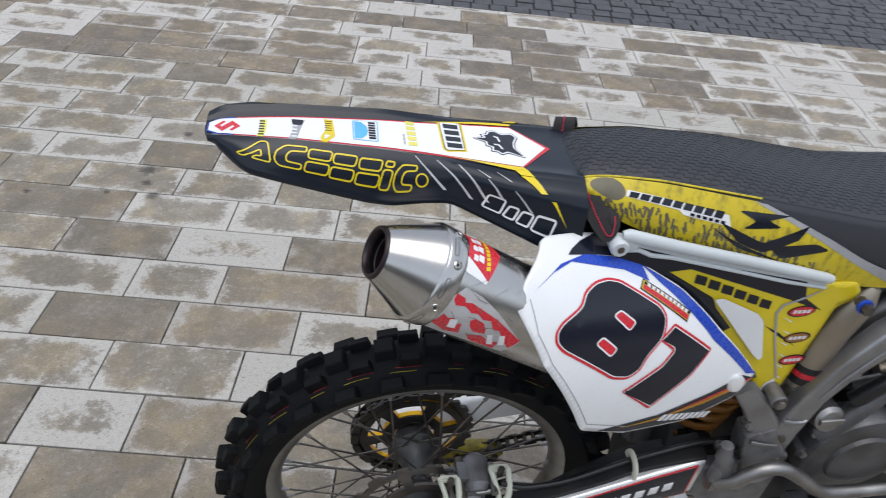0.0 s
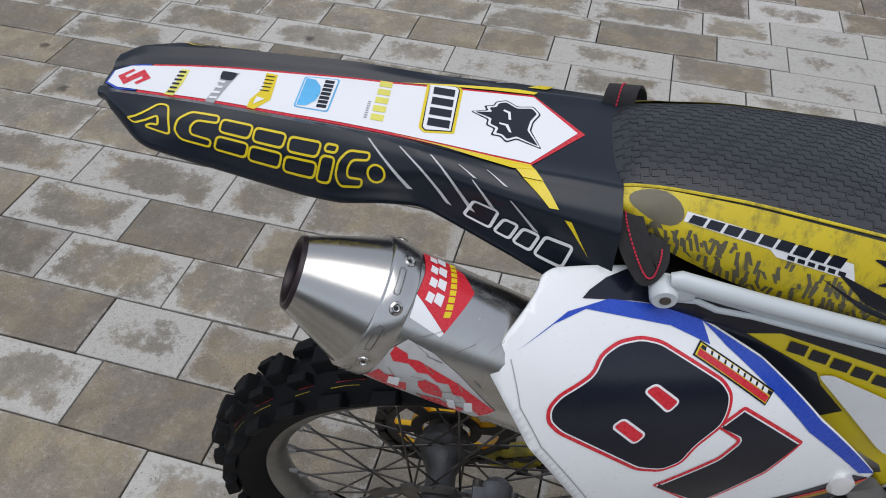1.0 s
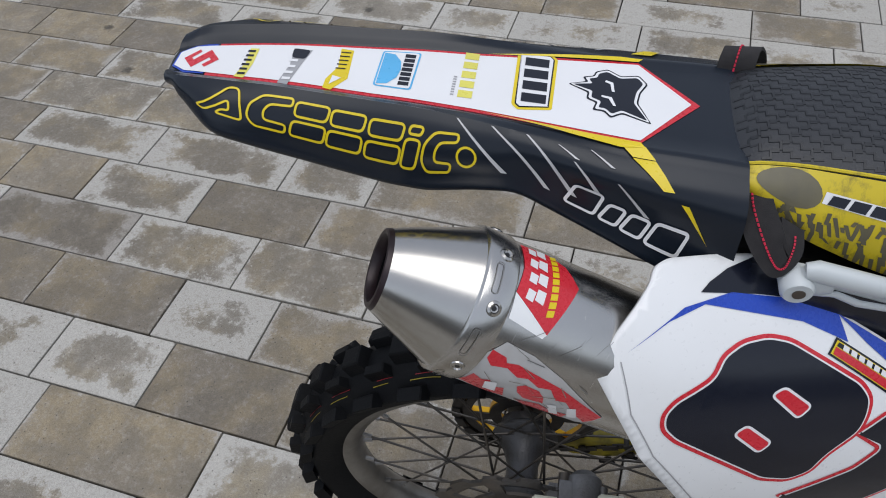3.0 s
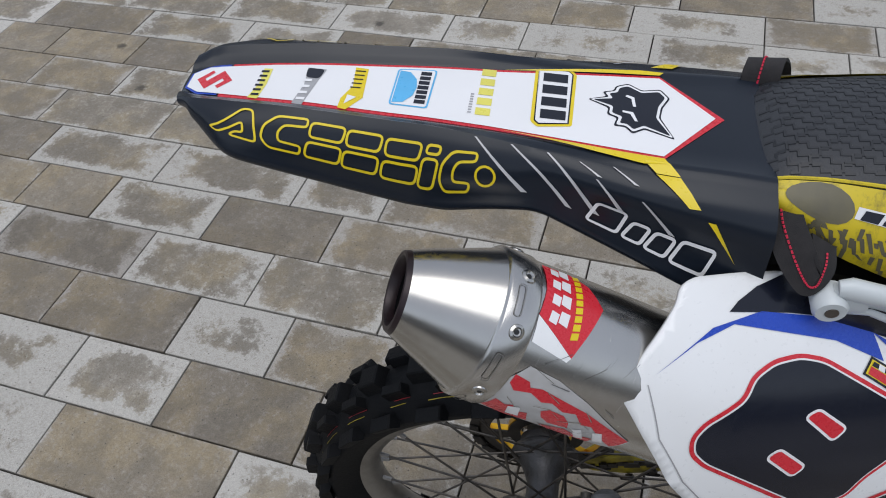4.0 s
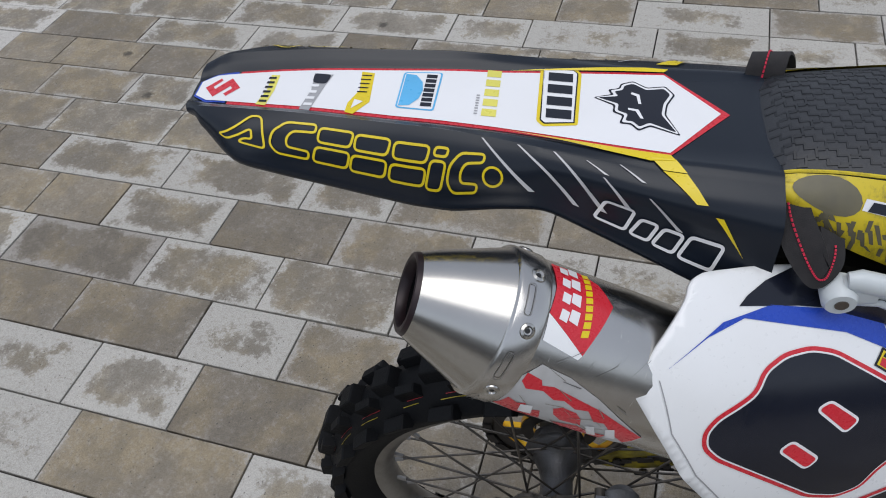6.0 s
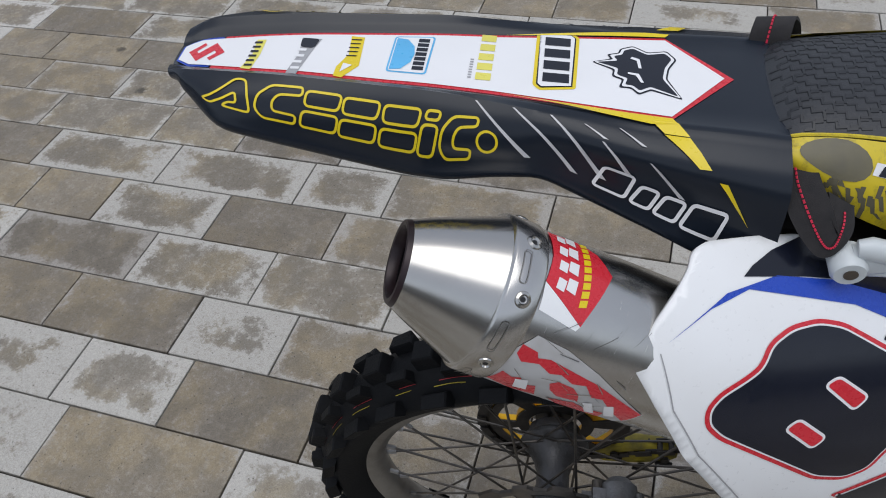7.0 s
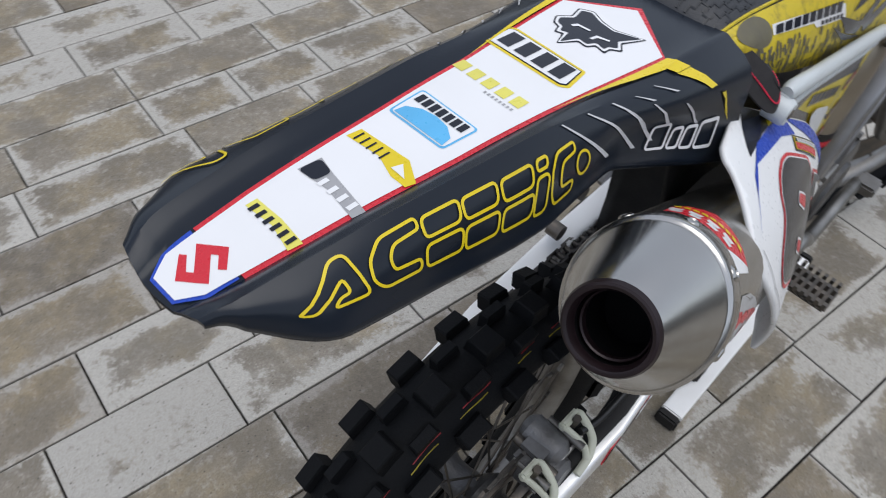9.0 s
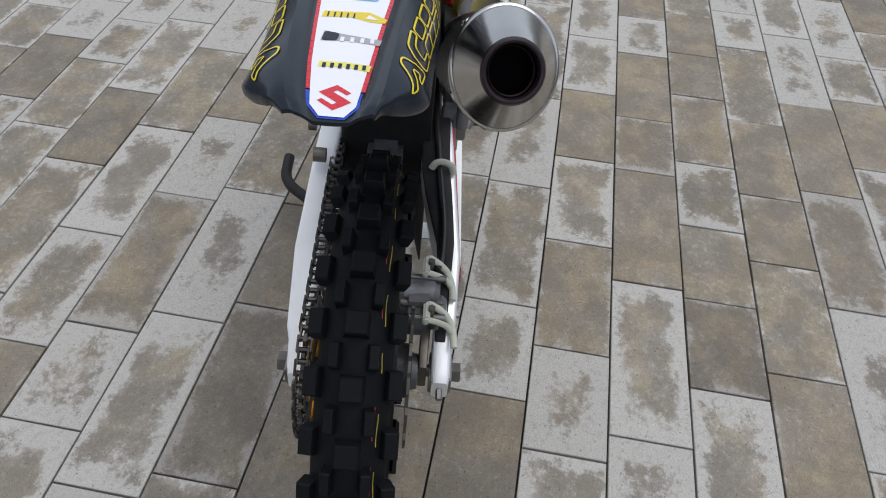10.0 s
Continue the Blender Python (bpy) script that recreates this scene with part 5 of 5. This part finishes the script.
shield = part("pre_muffler", tube([(.537, -.084, .806), (.531, -.086, .790), (.5247, -.086, .7693), (.5138, -.086, .7319), (.5096, -.086, .677), (.511, -.086, .640), (.514, -.086, .615), (.516, -.086, .600)], [.010, .0175, .0215, .0235, .0235, .0225, .021, .016], 28), TITAN, bike, "heat tinted fat exhaust pipe section")
part("pipe_band", tube([(.5096, -.086, .673), (.5102, -.086, .662)], .0242, 28), HOSE, shield)
part("pipe_band", tube([(.5106, -.086, .652), (.5112, -.086, .638)], .0237, 28), HOSE, shield)
part("pipe_sticker", tube([(.5102, -.086, .662), (.5106, -.086, .652)], .0240, 28), RED_INK, shield)
part("pipe_clamp", tube([(.5118, -.086, .630), (.5128, -.086, .624)], .0232, 28), ALLOY, shield)
banjo = part("banjo_bolt", tube([(.5118, -.100, .797), (.5118, -.122, .797)], .0075, 6), DARK_STEEL, bike, "steel bolt with a blue washer")
part("washer", tube([(.5118, -.110, .797), (.5118, -.114, .797)], .0105, 18), BLUE_INK, banjo)
# block is black so that the gap behind the spar looks shaded
engine = part("engine", box(.50, -.085, .28, .86, .085, .56, .03), BLACK_MATT, bike, "dirty grey engine, block coloured black for the shaded gap")
part("clutch_cover", tube([(.650, -.085, .487), (.650, -.120, .487), (.650, -.127, .487), (.650, -.130, .487)], [.090, .088, .084, .076], 48), CASES, engine, "scuffed round clutch cover")
part("cover_ridge", tube([(.650, -.128, .487), (.650, -.136, .487), (.650, -.138, .487)], [.054, .051, .044], 40), CASES, engine)
for k in range(7):
    a = 2 * math.pi * (k + .4) / 7
    x, z = .650 + .093 * math.cos(a), .487 + .093 * math.sin(a)
    lobe = part("cover_lobe", tube([(x, -.088, z), (x, -.119, z)], .0105, 14), CASES, engine)
    part("cover_bolt", tube([(x, -.118, z), (x, -.126, z)], .0062, 6), ALLOY, lobe)
part("coolant_hose", tube(bend([(.60, -.105, .60), (.63, -.115, .66), (.70, -.105, .70), (.80, -.09, .74)], .03), .013, 12), HOSE, engine, "black rubber coolant hose")
part("header_pipe", tube(bend([(.64, -.075, .63), (.70, -.085, .655), (.80, -.07, .64)], .03), .021, 16), TITAN, engine, "brown heat tinted header pipe")
part("cylinder", box(.66, -.06, .54, .80, .06, .74, .02), CAST, engine)
cap = part("filler_cap", tube([(.563, -.095, .572), (.562, -.122, .580), (.562, -.126, .581)], [.024, .022, .016], 20), ALLOY, engine)
part("cap_grip", bar([(.544, -.127, .580, .003, .005), (.580, -.127, .582, .003, .005)], r=.002), ALLOY, cap)
part("oil_line", tube(bend([(.565, -.112, .538), (.580, -.118, .556), (.62, -.112, .600), (.66, -.100, .65), (.74, -.09, .68)], .03), .0145, 14), CASES, engine)
part("drain_bolt", tube([(.566, -.100, .536), (.565, -.118, .538)], .009, 6), ALLOY, engine)
part("water_pipe", tube(bend([(.62, -.08, .60), (.66, -.11, .66), (.72, -.10, .74)], .03), .012, 10), ALLOY, engine)
spring = [(.435 + .040 * math.cos(a) + .008 * a / 6.28, .040 * math.sin(a), .42 + .022 * a / 6.28) for a in [k * math.pi / 8 for k in range(0, 16 * 10)]]
shock = part("shock_absorber", tube([(.435, 0, .39), (.515, 0, .74)], .019, 14), DARK_STEEL, bike, "rear shock absorber with orange spring")
part("spring", tube(spring, .0065, 8), ORANGE, shock)
part("linkage", box(.33, -.03, .40, .45, .03, .46, .01), CAST, shock)

pedal = part("brake_pedal", tube(bend([(.430, -.135, .452), (.4449, -.148, .474), (.466, -.150, .504), (.502, -.151, .510), (.550, -.152, .4775), (.5945, -.152, .436), (.648, -.152, .433), (.720, -.152, .438), (.80, -.152, .42)], .025), .0105, 14), ALLOY, bike, "bare alloy rear brake pedal")
part("toe_pad", box(.79, -.185, .410, .83, -.150, .430, .004), ALLOY, pedal)
for s in (-1, 1):
    peg = part("foot_peg", box(.590, s * .140, .335, .650, s * .235, .345, .004), DARK_STEEL, bike, "toothed black steel foot peg")
    bm = bmesh.new()
    for i in range(8):
        for x in (.592, .612, .632, .648):
            box(x - .004, s * (.145 + i * .012) - .003, .345, x + .004, s * (.145 + i * .012) + .003, .356, 0, bm)
    part("peg_teeth", bm, DARK_STEEL, peg, smooth=False)
    part("peg_bracket", box(.60, s * .095, .325, .64, s * .145, .355, .006), CAST, peg)

# front end, steered to the right
front = Matrix.Translation((1.40, 0, 0)) @ pose(0, 0, 0, 0, 0, -22) @ Matrix.Translation((-1.40, 0, 0))
before = set(bpy.data.objects)
FC = (1.40, 0, .338)
ft, frim = wheel(FC, .342, .275, .042, "front_tyre", 36, 18, bike, .028, .030)
part("front_hub", spin([(.01, -.06), (.03, -.06), (.03, -.045), (.022, -.03), (.022, .03), (.03, .045), (.03, .06), (.01, .06)], FC, 30), CAST, ft)
for s in (-1, 1):
    leg = part("fork_leg", tube([(1.415, s * .098, .315), (1.39, s * .098, .38), (1.33, s * .098, .54)], [.022, .024, .024], 18), ALLOY, bike, "silver fork leg")
    part("fork_tube", tube([(1.33, s * .098, .54), (1.20, s * .098, .90)], .029, 18), BRIGHT_ALLOY, leg)
    part("fork_guard", rings([[(x + .030 * math.cos(a), s * .098 + .036 * math.sin(a), z) for a in [k * math.pi / 6 - math.pi / 2 for k in range(7)]] for x, z in ((1.425, .33), (1.40, .42), (1.35, .56), (1.30, .68))], caps=False, closed=False), YELLOW, leg, "yellow plastic fork guard", thick=.003)
part("front_axle", tube([(1.40, -.125, .338), (1.40, .125, .338)], .012, 12), DARK_STEEL, ft)
part("front_disc", spin([(.07, -.066), (.125, -.066), (.125, -.063), (.07, -.063)], FC, 60), DARK_STEEL, ft)
for ob in set(bpy.data.objects) - before:
    if ob.parent == bike:
        ob.matrix_local = front @ ob.matrix_local

# ---- lift stand under the engine ----
stand = tagged(new("lift_stand"), "white steel bike lift stand with black end caps and foot lever", "stand")
stand.matrix_world = pose(0.2004, -0.0441, 0, 0, 0, 8.7)
for y in (-.150, .160):
    r = part("base_rail", box(.478, y - .020, .0, 1.02, y + .020, .030, .003), WHITE_PAINT_SHEEN, stand)
    for x in (.470, 1.02):
        part("end_cap", box(x - (.010 if x < .6 else 0), y - .021, .0, x + (.009 if x < .6 else .018), y + .021, .031, .004), BLACK_MATT, r)
for x in (.60, .90):
    part("cross_tube", box(x - .015, -.130, .001, x + .015, .140, .029, .003), WHITE_PAINT_SHEEN, stand)
    for y in (-.11, .11):
        part("upright", tube([(x, y, .03), (.75 + (x - .75) * .6, y * .8, .250)], .014, 12), WHITE_PAINT_SHEEN, stand)
part("platform", box(.62, -.11, .250, .88, .11, .268, .005), BLACK_MATT, stand)
part("rubber_strip", box(.56, -.150, .0305, .60, -.128, .18, .004), BLACK_MATT, stand)
lever = part("foot_lever", tube(bend([(.46, .07, .08), (.56, .145, .10), (.60, .185, .10), (.635, .226, .10), (.672, .245, .10), (.74, .247, .10)], .025), .0125, 14), BLACK_MATT, stand, "black rubber-covered foot lever")

# ---- added plain walls, far off and unseen, that cut low sky light and show in reflections ----
for name, x0, y0, x1, y1 in (("unseen_wall_north", -19, 16.0, 19, 16.4), ("unseen_wall_south", -19, -14.4, 19, -14.0), ("unseen_wall_west", -19.4, -14, -19, 16), ("unseen_wall_east", 19, -14, 19.4, 16)):
    tagged(part(name, box(x0, y0, -.02, x1, y1, 3.6), UNSEEN_WALL, None, smooth=False), "added plain grey wall, unseen, that cuts low sky light", "wall", kind="structure")

# ---- ground ----
ground = part("ground", box(-60, -60, -.40, 60, 60, -.012), JOINT, None, smooth=False)
tagged(ground, "dark gritty bedding under the paving", "ground", kind="structure")
pavement = tagged(new("pavement"), "stained grey concrete paving in staggered rows", "pavement", kind="structure")
road = part("road", box(-14, 3.085, -.20, 16, 12, -.010), JOINT, None, smooth=False)
tagged(road, "dark grey sett paved road beyond the pavement", "road", kind="structure")

WIDE = .16
JOINTS = {
    -8: [131, 164, 189], -7: [78, 118, 158, 199], -6: [57, 89, 113, 146, 187], -5: [50, 74, 98, 123, 155, 179, 205],
    -4: [36, 76, 116, 140, 175, 199], -3: [54, 86, 118, 150, 182], -2: [40, 64, 104, 144, 200], -1: [-79, -39, 1, 34, 81, 105],
    0: [-85, -59, -28, 4, 35], 1: [-99, -66, -42, -18, 12, 52], 2: [-128, -88, -55, -23, 7, 46, 86],
    3: [-133, -109, -76, -44, -12, 17, 40, 81, 113, 137], 4: [-141, -100, -59, -35, 5, 33, 65, 105, 145],
    5: [-111, -84, -53, -20, 12, 44, 87, 119, 159], 6: [-136, -113, -72, -40, -8, 99, 131, 155],
    7: [-142, -118, -93, -61, -29, 109, 141], 8: [-150, -110, -77, -53, -13, 132, 157], 9: [-163, -124, -83, -44, -19, 20, 52, 75, 107],
    10: [-147, -115, -91, -68, -36, -12, 12, 52, 83, 115], 11: [-186, -146, -101, -77, -53, -14, 26, 66, 89, 121], 12: [-129, -89, -65, -19, 21, 61, 84, 115], 13: [-72, -41, -10, 13, 52, 77, 109], 14: [62, 94, 118], 15: [86],
}
# row 0 also holds pavers set darker to stand in for the bike's shade
DARK_AT = {-5: [61], -2: [29], 0: [-44, 20, 60], 1: [-111, -84, 30, 63], 2: [-102], 3: [-62], 4: [-153], 5: [-7, -68, 95], 6: [-85], 7: [-128, 122], 8: [-166, -65], 10: [-162], 11: [46, -177], 12: [-78], 13: [123, 66], 14: [105], 15: [107]}
TAN_AT = {-8: [150], -7: [108, 141], -6: [100, 132], -5: [136, 165, 190], -4: [100, 130, 155], -3: [66, 128], -1: [-60, 20], 0: [-15, 45, 90], 1: [-72, -31, 90], 3: [-121, -24, 52, 124], 4: [-16, -2, 29, -166], 5: [-162], 6: [-162, -184], 7: [-189, -151], 10: [-22, -1, 65]}
CLEAN_AT = {-7: [67, 167], -4: [31, 54, 188], -3: [46, 100, 170], -2: [47, 118], -1: [-32], 0: [-74], 1: [-55, -19, 15], 2: [-8, 30, 65], 3: [12, 31, 97], 4: [75, 96, 155], 5: [-36, 144], 6: [-58, -22], 8: [-93], 9: [-71, -54, -31, -8, 61, 90, 125], 10: [30, 99, 130], 11: [79, 104], 12: [72, 97, 130], 13: [93], 14: [75]}
LENGTHS = (24, 32, 40)
rng = random.Random(11)


def fill(a, b):
    """Splits a run between two joints into whole paver lengths."""
    if b - a < 46:
        return []
    best = None
    for _ in range(200):
        x, cut = a, []
        while b - x > 46:
            x += rng.choice(LENGTHS)
            cut.append(x)
        err = min(abs(b - x - l) for l in LENGTHS)
        if best is None or err < best[0]:
            best = (err, cut)
    return best[1]


paver_meshes = {}


def paver_mesh(length):
    """A paver of one length, shared by all of that length: a slab with softly broken edges."""
    if length not in paver_meshes:
        hx, hy, e = length / 200 - .0020, WIDE / 2 - .0020, .0012
        lv = [(hx, hy, -.05), (hx, hy, -e), (hx - e, hy - e, 0)]
        me = bpy.data.meshes.new("paver")
        vs, fs = [], []
        for a, b, z in lv:
            vs += [(-a, -b, z), (a, -b, z), (a, b, z), (-a, b, z)]
        for k in (0, 4):
            for j in range(4):
                fs.append((k + j, k + (j + 1) % 4, k + 4 + (j + 1) % 4, k + 4 + j))
        fs.append((8, 9, 10, 11))
        me.from_pydata(vs, [], fs)
        paver_meshes[length] = me
    return paver_meshes[length]


far_v, far_f = [], []


def add_far(x0, x1, y0, y1, z):
    e, k = .0012, len(far_v)
    for d, zz in ((.0019, z - .03), (.0019, z - e), (.0019 + e, z)):
        far_v.extend([(x0 + d, y0 + d, zz), (x1 - d, y0 + d, zz), (x1 - d, y1 - d, zz), (x0 + d, y1 - d, zz)])
    for q in (0, 4):
        for j in range(4):
            far_f.append((k + q + j, k + q + (j + 1) % 4, k + q + 4 + (j + 1) % 4, k + q + 4 + j))
    far_f.append((k + 8, k + 9, k + 10, k + 11))


laid = []
for k in range(-34, 20):
    known = JOINTS.get(k, [])
    xs = list(known) or [rng.randrange(-40, 0)]
    full = [xs[0]]
    for a, b in zip(xs, xs[1:]):
        full += fill(a, b) + [b]
    while full[0] > -620:
        full.insert(0, full[0] - rng.choice(LENGTHS))
    while full[-1] < 820:
        full.append(full[-1] + rng.choice(LENGTHS))
    for a, b in zip(full, full[1:]):
        laid.append(((a + b) / 200, k, a, b))
laid.sort(key=lambda p: max(abs(p[0] - .2) * .8, abs((p[1] + .5) * WIDE - .4)))
for i, (x, k, a, b) in enumerate(laid):
    z = rng.uniform(-.0012, .0012)
    if i < 300:
        dark = any(a < q < b for q in DARK_AT.get(k, ()))
        tan = any(a < q < b for q in TAN_AT.get(k, ()))
        me = paver_mesh(b - a)
        ob = new("paver", me)
        if not me.materials:
            me.materials.append(PAVE_PALE)
        r = rng.random()
        clean = any(a < q < b for q in CLEAN_AT.get(k, ()))
        m = PAVE_DARK if dark else PAVE_TAN if tan else PAVE_CLEAN if clean else PAVE_PALE
        if not (dark or tan or clean) and (k not in JOINTS or not (JOINTS[k][0] < (a + b) / 2 < JOINTS[k][-1])):
            m = PAVE_DARK if r < .12 else PAVE_TAN if r < .28 else PAVE_CLEAN if r < .66 else PAVE_PALE
        ob.material_slots[0].link = "OBJECT"
        ob.material_slots[0].material = m
        ob.parent = pavement
        ob.location = (x, (k + .5) * WIDE, z)
        ob.rotation_euler = (rng.uniform(-.002, .002), rng.uniform(-.002, .002), rng.uniform(-.003, .003))
    else:
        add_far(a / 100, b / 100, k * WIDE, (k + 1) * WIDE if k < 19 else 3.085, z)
me = bpy.data.meshes.new("far_pavers")
me.from_pydata(far_v, [], far_f)
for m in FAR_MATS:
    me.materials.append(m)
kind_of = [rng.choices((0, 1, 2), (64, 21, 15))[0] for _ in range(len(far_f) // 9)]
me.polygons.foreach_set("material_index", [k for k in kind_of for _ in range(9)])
plan = me.uv_layers.new(name="plan")
corners = [0.0, 0.0] * 32 + [0.0, 0.0, 1.0, 0.0, 1.0, 1.0, 0.0, 1.0]
plan.data.foreach_set("uv", corners * (len(far_f) // 9))
far = new("far_pavers", me)
far.parent = pavement
tagged(far, kind="stuff")

# setts of the road, in running rows
far_v, far_f = [], []
y = 3.095
while y < 8.0:
    x = -5 + rng.uniform(0, .1)
    while x < 9:
        l = rng.uniform(.08, .13)
        add_far(x, x + l, y, y + .085, rng.uniform(-.006, .001))
        x += l + .006
    y += .091
me = bpy.data.meshes.new("setts")
me.from_pydata(far_v, [], far_f)
me.materials.append(SETT)
setts = new("setts", me)
setts.parent = road
tagged(setts, kind="stuff")
